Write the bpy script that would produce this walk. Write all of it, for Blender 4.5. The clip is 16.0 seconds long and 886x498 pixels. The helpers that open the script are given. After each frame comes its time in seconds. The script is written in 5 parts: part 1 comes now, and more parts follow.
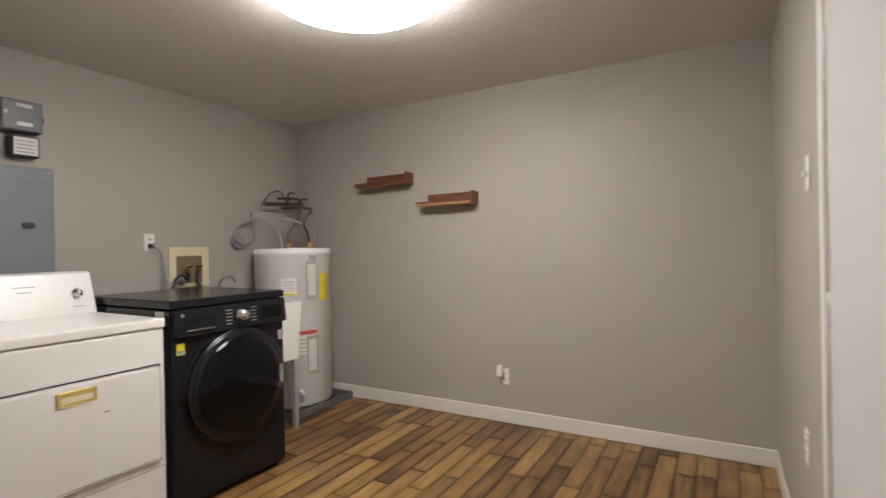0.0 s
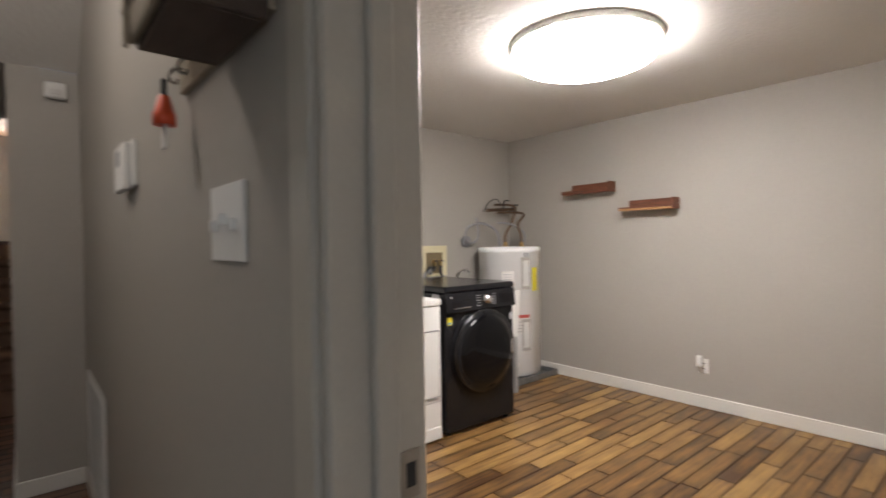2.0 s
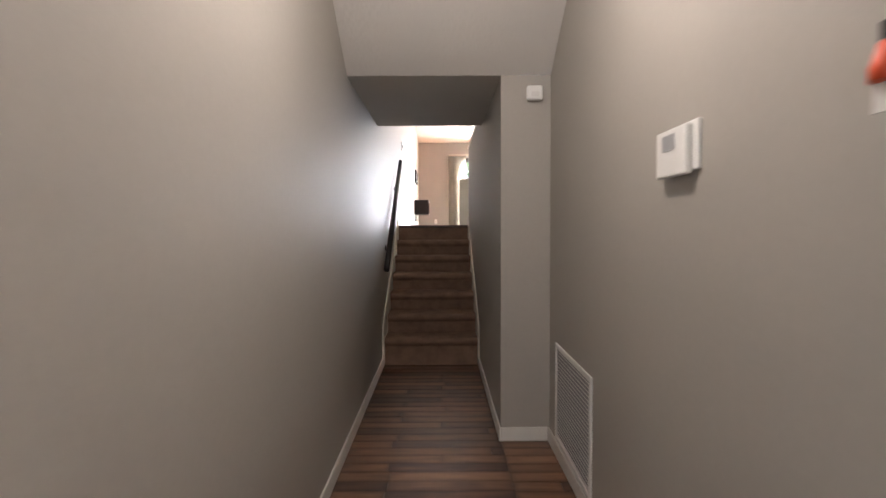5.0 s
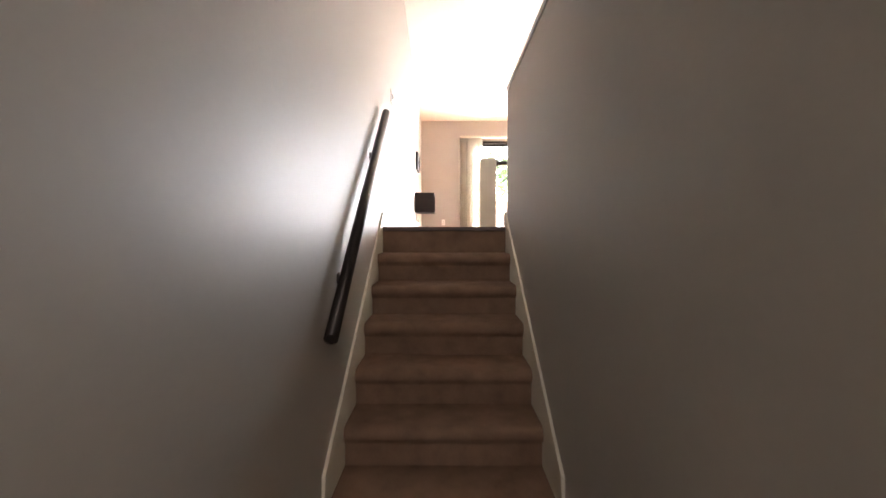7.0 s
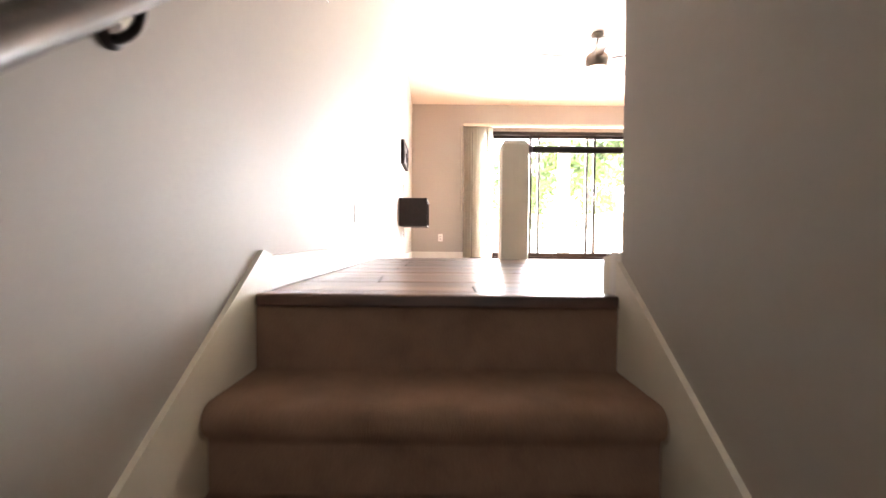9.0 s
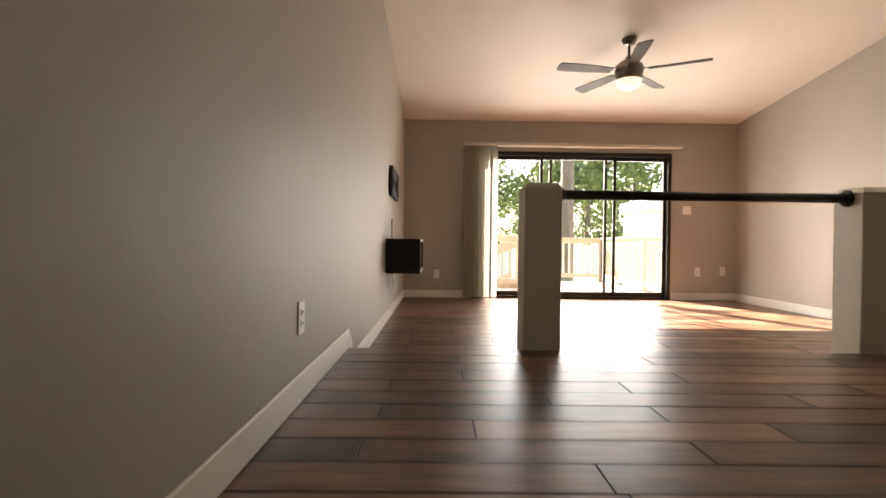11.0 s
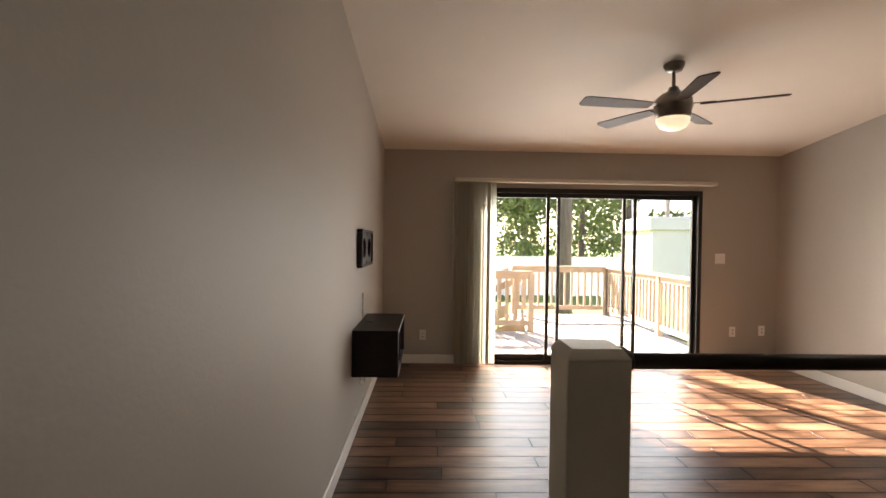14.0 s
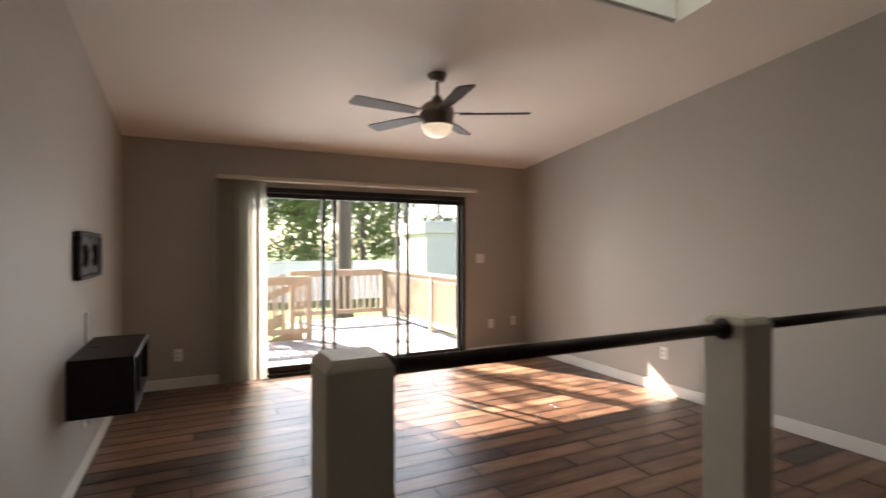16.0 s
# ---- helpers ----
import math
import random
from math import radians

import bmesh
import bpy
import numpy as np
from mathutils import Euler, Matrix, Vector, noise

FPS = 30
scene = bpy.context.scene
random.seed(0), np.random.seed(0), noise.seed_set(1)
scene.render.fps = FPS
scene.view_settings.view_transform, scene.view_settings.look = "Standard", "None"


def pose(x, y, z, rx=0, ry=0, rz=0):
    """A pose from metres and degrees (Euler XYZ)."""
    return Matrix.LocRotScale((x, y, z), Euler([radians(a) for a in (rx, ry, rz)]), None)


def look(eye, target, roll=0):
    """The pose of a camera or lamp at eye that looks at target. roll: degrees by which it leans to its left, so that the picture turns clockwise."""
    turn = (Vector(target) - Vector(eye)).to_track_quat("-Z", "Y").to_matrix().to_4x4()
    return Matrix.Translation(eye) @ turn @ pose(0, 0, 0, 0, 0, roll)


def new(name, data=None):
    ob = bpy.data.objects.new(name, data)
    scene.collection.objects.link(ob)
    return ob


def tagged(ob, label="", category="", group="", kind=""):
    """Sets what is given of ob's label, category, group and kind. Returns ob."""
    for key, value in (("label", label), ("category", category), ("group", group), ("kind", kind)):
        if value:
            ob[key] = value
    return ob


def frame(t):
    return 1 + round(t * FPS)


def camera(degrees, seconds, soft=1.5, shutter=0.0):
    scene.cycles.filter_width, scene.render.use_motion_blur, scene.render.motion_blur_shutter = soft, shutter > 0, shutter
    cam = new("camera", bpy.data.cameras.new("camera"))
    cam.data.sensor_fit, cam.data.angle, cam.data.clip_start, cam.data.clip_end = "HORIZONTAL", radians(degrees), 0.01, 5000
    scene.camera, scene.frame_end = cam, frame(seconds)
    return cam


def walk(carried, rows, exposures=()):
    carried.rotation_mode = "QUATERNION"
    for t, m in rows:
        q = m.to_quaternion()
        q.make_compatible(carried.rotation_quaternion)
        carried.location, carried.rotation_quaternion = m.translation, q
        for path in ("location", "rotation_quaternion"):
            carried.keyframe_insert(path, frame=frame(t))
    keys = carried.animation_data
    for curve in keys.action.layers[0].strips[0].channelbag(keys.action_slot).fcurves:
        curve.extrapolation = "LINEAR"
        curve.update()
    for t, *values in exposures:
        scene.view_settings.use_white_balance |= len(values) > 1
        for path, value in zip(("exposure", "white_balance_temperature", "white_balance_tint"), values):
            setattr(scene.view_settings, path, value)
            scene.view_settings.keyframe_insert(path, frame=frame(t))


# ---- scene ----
cam = camera(83.6, 16.0, shutter=0.5)
PATH = [
    (0, (1.522, 0.503, 1.181), (0.531, 2.241, 1.175), -1.1),
    (0.5, (1.448, 0.421, 1.184), (0.342, 2.087, 1.184), -0.9),
    (1, (1.533, 0.159, 1.215), (0.296, 1.73, 1.215), -0.9),
    (1.5, (1.657, -0.081, 1.252), (0.3, 1.388, 1.228), -0.9),
    (2, (1.775, -0.257, 1.259), (0.248, 1.035, 1.229), -0.9),
    (2.5, (1.883, -0.381, 1.269), (0.133, 0.586, 1.235), -0.6),
    (3, (1.999, -0.547, 1.285), (0.096, 0.065, 1.217), -0.8),
    (3.5, (2.066, -0.676, 1.272), (0.088, -0.386, 1.207), -0.1),
    (4, (2.082, -0.688, 1.274), (0.086, -0.599, 1.202), -0.2),
    (6.5, (-0.79, -0.743, 1.287), (-2.789, -0.758, 1.208), -0.2),
    (7, (-1.509, -0.785, 1.298), (-3.507, -0.793, 1.228), 0.0),
    (7.5, (-2.209, -0.793, 1.309), (-4.208, -0.793, 1.243), -0.2),
    (8, (-2.855, -0.792, 1.318), (-4.854, -0.79, 1.258), 0.1),
    (8.5, (-3.465, -0.769, 1.343), (-5.464, -0.763, 1.296), 0.5),
    (9, (-4.008, -0.778, 1.481), (-6.007, -0.778, 1.438), 0.5),
    (11.5, (-5.248, -0.802, 2.01), (-7.248, -0.781, 1.999), 0.8),
    (12, (-5.433, -0.810, 2.176), (-7.433, -0.781, 2.16), 0.9),
    (12.5, (-5.603, -0.794, 2.288), (-7.603, -0.758, 2.271), 0.8),
    (13, (-5.829, -0.765, 2.388), (-7.829, -0.732, 2.362), 0.9),
    (13.5, (-6.039, -0.802, 2.507), (-8.038, -0.751, 2.484), 0.9),
    (14, (-6.212, -0.765, 2.53), (-8.211, -0.707, 2.504), 0.8),
    (14.5, (-6.388, -0.760, 2.506), (-8.387, -0.688, 2.483), 0.8),
    (15, (-6.509, -0.719, 2.478), (-8.503, -0.561, 2.472), 0.7),
    (15.5, (-6.532, -0.675, 2.506), (-8.464, -0.152, 2.501), 0.4),
    (16, (-6.355, -0.653, 2.521), (-8.147, 0.236, 2.517), -0.1),
]
EXPO = [(0.0, 4.72, 6500, 13), (1.5, 4.85, 6500, 13), (3.0, 5.75, 6200, 14), (4.2, 6.05, 6300, 16), (6.3, 6.15, 6700, 17), (7.0, 6.5, 6800, 18), (8.0, 6.75, 7000, 19), (9.2, 6.2, 6900, 18), (11.1, 3.8, 7900, 16), (12.5, 3.55, 7900, 16), (14.5, 3.08, 7400, 14), (15.0, 3.0, 7200, 14), (16.0, 2.9, 6900, 14)]
walk(cam, [(t, look(eye, target, roll)) for t, eye, target, roll in PATH], EXPO)

# ---- levels and planes ----
F = -0.08          # lower floor
UP = 1.33          # landing
LR = 1.17          # living room floor
YL = -1.272        # long party wall
YS = -0.312        # stair side of the half wall
XB = -11.775       # wall of the sliding door
YR = 3.235         # far side wall of the living room
XE = -7.69         # edge of the landing
LX0, LX1, LY0, LY1, LC = -1.90, 1.76, 0.12, 3.80, 2.33   # laundry


def vault(x):
    return 3.567 + 0.115 * (x - XB)


# ---- world and lights ----
SUN = Vector((2.5, 1.16, -1.93)).normalized()
world = bpy.data.worlds.new("sky")
scene.world = world
world.use_nodes = True
wn = world.node_tree.nodes
sky = wn.new("ShaderNodeTexSky")
sky.sky_type = 'NISHITA'
sky.sun_disc = False
sky.sun_elevation = radians(35)
sky.sun_rotation = radians(245)
world.node_tree.links.new(sky.outputs[0], wn["Background"].inputs[0])
wn["Background"].inputs[1].default_value = 0.06


def lamp(name, kind, power, m, color=(1, 1, 1), **kw):
    d = bpy.data.lights.new(name, kind)
    d.energy, d.color = power, color
    for k, v in kw.items():
        setattr(d, k, v)
    o = new(name, d)
    o.matrix_world = m
    return o


sun = lamp("sun", 'SUN', 5.0, look((0, 0, 0), SUN), (1.0, 0.95, 0.87), angle=radians(0.6))
lamp("slider_daylight", 'AREA', 9.0, look((XB - 0.25, 1.0, 2.2), (0, 2.0, 2.5)), (0.86, 0.93, 1.0), shape='RECTANGLE', size=2.6, size_y=1.9)
lamp("entry_daylight", 'AREA', 0.13, look((2.5, -0.72, 1.0), (0, -0.72, 1.0)), (0.92, 0.95, 1.0), shape='RECTANGLE', size=0.85, size_y=1.9)
lamp("entry_bulb", 'POINT', 0.62, pose(0.15, -0.65, 2.5), (1.0, 0.93, 0.85), shadow_soft_size=0.14)
lamp("fan_bulb", 'POINT', 0.2, pose(-9.68, 0.95, 3.38), (1.0, 0.85, 0.65), shadow_soft_size=0.09)


# ---- materials ----
def mat(name, color, rough=0.5, metal=0.0, var=0.08, scale=6.0, fine=120.0, bump=0.0, bscale=90.0, spread=0.0, emit=None, spec=0.5, stretch=None, random_tint=0.0, coat=0.0):
    m = bpy.data.materials.new(name)
    m.use_nodes = True
    nt = m.node_tree
    n, l = nt.nodes, nt.links
    b = n["Principled BSDF"]
    b.inputs["Roughness"].default_value = rough
    b.inputs["Metallic"].default_value = metal
    b.inputs["Specular IOR Level"].default_value = spec
    b.inputs["Coat Weight"].default_value = coat
    tc = n.new("ShaderNodeTexCoord")
    vec = tc.outputs["Object"]
    if stretch:
        mp = n.new("ShaderNodeMapping")
        mp.inputs["Scale"].default_value = stretch
        l.new(vec, mp.inputs[0])
        vec = mp.outputs[0]
    big, small = n.new("ShaderNodeTexNoise"), n.new("ShaderNodeTexNoise")
    big.inputs["Scale"].default_value, small.inputs["Scale"].default_value = scale, fine
    big.inputs["Detail"].default_value = 4
    l.new(vec, big.inputs["Vector"]), l.new(vec, small.inputs["Vector"])
    mx = n.new("ShaderNodeMath")
    mx.operation = 'MULTIPLY_ADD'
    mx.inputs[1].default_value = 0.65
    l.new(big.outputs[0], mx.inputs[0])
    ms = n.new("ShaderNodeMath")
    ms.operation = 'MULTIPLY'
    ms.inputs[1].default_value = 0.35
    l.new(small.outputs[0], ms.inputs[0])
    l.new(ms.outputs[0], mx.inputs[2])
    fac = mx.outputs[0]
    if random_tint:
        oi = n.new("ShaderNodeObjectInfo")
        ad = n.new("ShaderNodeMath")
        ad.operation = 'MULTIPLY_ADD'
        ad.inputs[1].default_value = random_tint
        l.new(oi.outputs["Random"], ad.inputs[0])
        sb = n.new("ShaderNodeMath")
        sb.operation = 'SUBTRACT'
        sb.inputs[1].default_value = random_tint / 2
        l.new(fac, sb.inputs[0])
        l.new(sb.outputs[0], ad.inputs[2])
        fac = ad.outputs[0]
    ramp = n.new("ShaderNodeValToRGB")
    ramp.color_ramp.elements[0].position, ramp.color_ramp.elements[1].position = 0.3, 0.7
    ramp.color_ramp.elements[0].color = (*[c * (1 - var) for c in color], 1)
    ramp.color_ramp.elements[1].color = (*[min(1, c * (1 + var)) for c in color], 1)
    l.new(fac, ramp.inputs[0])
    l.new(ramp.outputs[0], b.inputs["Base Color"])
    if spread:
        rr = n.new("ShaderNodeMapRange")
        rr.inputs["To Min"].default_value, rr.inputs["To Max"].default_value = max(0.02, rough - spread), rough + spread
        l.new(big.outputs[0], rr.inputs[0])
        l.new(rr.outputs[0], b.inputs["Roughness"])
    if bump:
        bn = n.new("ShaderNodeTexNoise")
        bn.inputs["Scale"].default_value = bscale
        bn.inputs["Detail"].default_value = 3
        l.new(vec, bn.inputs["Vector"])
        bp = n.new("ShaderNodeBump")
        bp.inputs["Strength"].default_value, bp.inputs["Distance"].default_value = bump, 0.004
        l.new(bn.outputs[0], bp.inputs["Height"])
        l.new(bp.outputs[0], b.inputs["Normal"])
    if emit:
        b.inputs["Emission Color"].default_value = (*emit[:3], 1)
        b.inputs["Emission Strength"].default_value = emit[3]
    return m


def wood_tile(name, dark, mid, light, rough, scorch):
    """Wood-look tile: streaks along the plank, a tint of its own on each, darker scorched ends and edges."""
    m = bpy.data.materials.new(name)
    m.use_nodes = True
    n, l = m.node_tree.nodes, m.node_tree.links
    b = n["Principled BSDF"]
    tc, oi = n.new("ShaderNodeTexCoord"), n.new("ShaderNodeObjectInfo")
    add = n.new("ShaderNodeVectorMath")
    add.operation = 'ADD'
    sc = n.new("ShaderNodeVectorMath")
    sc.operation = 'SCALE'
    sc.inputs["Scale"].default_value = 3.0
    l.new(oi.outputs["Location"], sc.inputs[0])
    l.new(tc.outputs["Object"], add.inputs[0]), l.new(sc.outputs[0], add.inputs[1])
    mp = n.new("ShaderNodeMapping")
    mp.inputs["Scale"].default_value = (22, 1.6, 8)
    l.new(add.outputs[0], mp.inputs[0])
    grain = n.new("ShaderNodeTexNoise")
    grain.inputs["Scale"].default_value, grain.inputs["Detail"].default_value = 2.2, 6
    l.new(mp.outputs[0], grain.inputs["Vector"])
    blot = n.new("ShaderNodeTexNoise")
    blot.inputs["Scale"].default_value, blot.inputs["Detail"].default_value = 5.0, 3
    mp2 = n.new("ShaderNodeMapping")
    mp2.inputs["Scale"].default_value = (2.0, 0.7, 1)
    l.new(add.outputs[0], mp2.inputs[0])
    l.new(mp2.outputs[0], blot.inputs["Vector"])

    def arith(op, a, c, d=None):
        x = n.new("ShaderNodeMath")
        x.operation = op
        for i, v in enumerate((a, c, d)):
            if v is None:
                continue
            if isinstance(v, (int, float)):
                x.inputs[i].default_value = v
            else:
                l.new(v, x.inputs[i])
        return x.outputs[0]
    f = arith('MULTIPLY', grain.outputs[0], 0.55)
    f = arith('MULTIPLY_ADD', blot.outputs[0], 0.55, f)
    f = arith('MULTIPLY_ADD', oi.outputs["Random"], 0.34, f)
    sp = n.new("ShaderNodeSeparateXYZ")
    l.new(tc.outputs["Generated"], sp.inputs[0])
    ex = arith('POWER', arith('ABSOLUTE', arith('MULTIPLY_ADD', sp.outputs[0], 2.0, -1.0), 0.0), 3.0)
    ey = arith('POWER', arith('ABSOLUTE', arith('MULTIPLY_ADD', sp.outputs[1], 2.0, -1.0), 0.0), 9.0)
    worn = arith('MULTIPLY', arith('MAXIMUM', ex, ey), arith('MULTIPLY_ADD', blot.outputs[0], 1.3, -0.2))
    f = arith('MULTIPLY_ADD', worn, -scorch, f)
    f = arith('SUBTRACT', f, 0.22)
    ramp = n.new("ShaderNodeValToRGB")
    e = ramp.color_ramp.elements
    e[0].position, e[1].position = 0.25, 0.78
    e[0].color, e[1].color = (*dark, 1), (*light, 1)
    k = e.new(0.5)
    k.color = (*mid, 1)
    l.new(f, ramp.inputs[0])
    l.new(ramp.outputs[0], b.inputs["Base Color"])
    rr = n.new("ShaderNodeMapRange")
    rr.inputs["To Min"].default_value, rr.inputs["To Max"].default_value = rough - 0.08, rough + 0.1
    l.new(grain.outputs[0], rr.inputs[0])
    l.new(rr.outputs[0], b.inputs["Roughness"])
    bp = n.new("ShaderNodeBump")
    bp.inputs["Strength"].default_value, bp.inputs["Distance"].default_value = 0.25, 0.003
    l.new(grain.outputs[0], bp.inputs["Height"])
    l.new(bp.outputs[0], b.inputs["Normal"])
    return m


def glass(name, color=(1, 1, 1), rough=0.0):
    """Thin pane: mostly clear, mirror-like at grazing angles."""
    m = bpy.data.materials.new(name)
    m.use_nodes = True
    n, l = m.node_tree.nodes, m.node_tree.links
    tr, gl, mixer, fr = n.new("ShaderNodeBsdfTransparent"), n.new("ShaderNodeBsdfGlossy"), n.new("ShaderNodeMixShader"), n.new("ShaderNodeFresnel")
    tr.inputs[0].default_value = (*color, 1)
    gl.inputs["Roughness"].default_value = rough
    fr.inputs[0].default_value = 1.3
    l.new(fr.outputs[0], mixer.inputs[0]), l.new(tr.outputs[0], mixer.inputs[1]), l.new(gl.outputs[0], mixer.inputs[2])
    l.new(mixer.outputs[0], n["Material Output"].inputs[0])
    return m


PAINT = mat("wall_paint", (0.405, 0.378, 0.338), 0.56, var=0.04, scale=1.2, fine=40, bump=0.18, bscale=80, spread=0.05, spec=0.4)
CEIL = mat("ceiling_paint", (0.62, 0.59, 0.55), 0.8, var=0.03, scale=2, bump=0.9, bscale=38)
SMOOTHCEIL = mat("vault_paint", (0.78, 0.73, 0.66), 0.75, var=0.03, scale=2, bump=0.25, bscale=60)
TRIM = mat("trim_paint", (0.74, 0.72, 0.67), 0.35, var=0.03, scale=8)
GREIGE = mat("frame_paint", (0.48, 0.45, 0.39), 0.4, var=0.05, scale=7, bump=0.1)
CREAM = mat("cream_paint", (0.74, 0.70, 0.59), 0.4, var=0.05, scale=7, bump=0.1)
DOORWHITE = mat("door_white", (0.64, 0.635, 0.63), 0.4, var=0.02)
BLUE = mat("door_blue", (0.075, 0.175, 0.20), 0.38, var=0.06, scale=5, bump=0.15, bscale=50)
TILE_UP = wood_tile("tile_walnut", (0.034, 0.018, 0.011), (0.155, 0.078, 0.047), (0.34, 0.195, 0.12), 0.34, 0.34)
TILE_LOW = wood_tile("tile_oak", (0.055, 0.024, 0.009), (0.225, 0.122, 0.040), (0.42, 0.26, 0.09), 0.36, 0.34)
TILE_HALL = wood_tile("tile_chestnut", (0.040, 0.017, 0.010), (0.155, 0.076, 0.042), (0.31, 0.175, 0.10), 0.36, 0.4)
GROUT_LOW = mat("grout_light", (0.15, 0.10, 0.065), 0.9, var=0.2, scale=20)
GROUT_UP = mat("grout_dark", (0.035, 0.022, 0.016), 0.85, var=0.2, scale=20)
CARPET = mat("carpet", (0.27, 0.172, 0.118), 0.95, var=0.25, scale=9, fine=260, bump=1.0, bscale=330, spec=0.1)
ENAMEL = mat("white_enamel", (0.68, 0.67, 0.645), 0.28, var=0.02, scale=3)
TANKWHITE = mat("tank_white", (0.87, 0.87, 0.87), 0.3, var=0.02, scale=3)
BLACKGLOSS = mat("black_enamel", (0.010, 0.010, 0.012), 0.2, var=0.15, scale=4, spec=0.3)
BLACKGLASS = mat("black_glass", (0.004, 0.004, 0.005), 0.06, var=0.1, spec=0.22)
DARK = mat("dark_plastic", (0.02, 0.02, 0.022), 0.45, var=0.2)
CHROME = mat("chrome", (0.75, 0.75, 0.76), 0.12, 1.0, var=0.03)
RIMSTEEL = mat("smoked_chrome", (0.07, 0.07, 0.073), 0.22, 1.0, var=0.05)
FANMETAL = mat("dark_nickel", (0.24, 0.215, 0.19), 0.32, 1.0, var=0.06, scale=40)
NICKEL = mat("brushed_nickel", (0.40, 0.37, 0.33), 0.3, 1.0, var=0.06, scale=40)
BRASS = mat("brass", (0.62, 0.42, 0.18), 0.3, 1.0, var=0.1, scale=20)
COPPER = mat("tarnished_copper", (0.19, 0.125, 0.085), 0.45, 1.0, var=0.3, scale=30)
PANELGREY = mat("panel_grey", (0.20, 0.23, 0.245), 0.45, var=0.04)
STEELGREY = mat("timer_grey", (0.10, 0.105, 0.115), 0.4, var=0.06)
YELLOW = mat("yellow_label", (0.75, 0.66, 0.03), 0.5, var=0.05)
WHITE = mat("white_plastic", (0.80, 0.79, 0.76), 0.4, var=0.02)
PAPER = mat("paper_label", (0.74, 0.72, 0.69), 0.7, var=0.05)
RED = mat("red_print", (0.5, 0.08, 0.06), 0.6)
GREYPRINT = mat("grey_print", (0.35, 0.35, 0.36), 0.6)
IVORY = mat("ivory_plastic", (0.70, 0.64, 0.42), 0.45, var=0.04)
GOLD = mat("gold_trim", (0.62, 0.50, 0.18), 0.35, 0.6, var=0.05)
SHELFWOOD = mat("shelf_wood", (0.15, 0.052, 0.026), 0.5, var=0.45, scale=5, fine=60, stretch=(1, 6, 8), bump=0.2)
SHELFEDGE = mat("shelf_edge", (0.42, 0.23, 0.10), 0.55, var=0.25, scale=5, stretch=(1, 6, 8))
RACKWOOD = mat("rack_wood", (0.085, 0.058, 0.042), 0.7, var=0.35, scale=5, stretch=(2, 6, 10), bump=0.2)
RACKLIGHT = mat("rack_slat", (0.36, 0.30, 0.22), 0.7, var=0.25, scale=6, stretch=(2, 8, 10))
RAILIRON = mat("rail_bronze", (0.028, 0.021, 0.018), 0.38, 0.3, var=0.25, scale=14, bump=0.12, bscale=60)
BRONZE = mat("bronze_frame", (0.022, 0.018, 0.015), 0.4, 0.4, var=0.15)
BLIND = mat("blind_vinyl", (0.54, 0.51, 0.43), 0.5, var=0.05, scale=3)
ESPRESSO = mat("espresso_wood", (0.014, 0.008, 0.008), 0.45, spec=0.3, var=0.35, scale=6, stretch=(1, 5, 5))
FANBLADE = mat("fan_blade", (0.036, 0.027, 0.023), 0.5, spec=0.18, var=0.2, scale=6, stretch=(1, 4, 1))
BOWL = mat("frosted_bowl", (0.85, 0.8, 0.7), 0.4, emit=(1.0, 0.82, 0.6, 0.1))
LAMPWHITE = mat("lamp_diffuser", (0.9, 0.9, 0.88), 0.4, emit=(1.0, 0.96, 0.91, 1.35))
SKYPANE = mat("skylight_diffuser", (0.85, 0.9, 0.88), 0.5, emit=(0.88, 0.96, 0.92, 0.22))
DECK = mat("deck_boards", (0.40, 0.36, 0.33), 0.8, var=0.18, scale=4, fine=50, stretch=(2, 10, 2), random_tint=0.5)
DECKRAIL = mat("rail_timber", (0.40, 0.30, 0.22), 0.8, var=0.2, scale=5, fine=60)
FENCE = mat("vinyl_fence", (0.75, 0.76, 0.78), 0.5, var=0.04)
GRASS = mat("grass", (0.10, 0.15, 0.035), 0.95, var=0.4, scale=2.5, fine=60, bump=0.6, bscale=40)
BARK = mat("bark", (0.13, 0.10, 0.085), 0.9, var=0.4, scale=5, fine=30, stretch=(3, 3, 0.6), bump=1.0, bscale=15)
LEAF = mat("leaves", (0.115, 0.155, 0.055), 0.6, var=0.5, scale=1.2, fine=5)
LEAF2 = mat("leaves_dark", (0.075, 0.11, 0.06), 0.6, var=0.5, scale=1.0, fine=5)
STUCCO = mat("stucco", (0.72, 0.69, 0.66), 0.85, var=0.06, scale=2, bump=0.4)
ROOFING = mat("roofing", (0.30, 0.28, 0.27), 0.9, var=0.2)
PVC = mat("pvc", (0.78, 0.77, 0.74), 0.4, var=0.03)
HOSE = mat("grey_hose", (0.30, 0.30, 0.31), 0.5, 0.2, var=0.1, scale=40)
AIRGREY = mat("air_handler_grey", (0.40, 0.37, 0.34), 0.5, var=0.04)
ORANGE = mat("float_orange", (0.80, 0.10, 0.03), 0.4, var=0.05)
GALV = mat("galvanised_pan", (0.22, 0.22, 0.22), 0.5, 0.6, var=0.3, scale=12)
GLASS = glass("clear_glass")


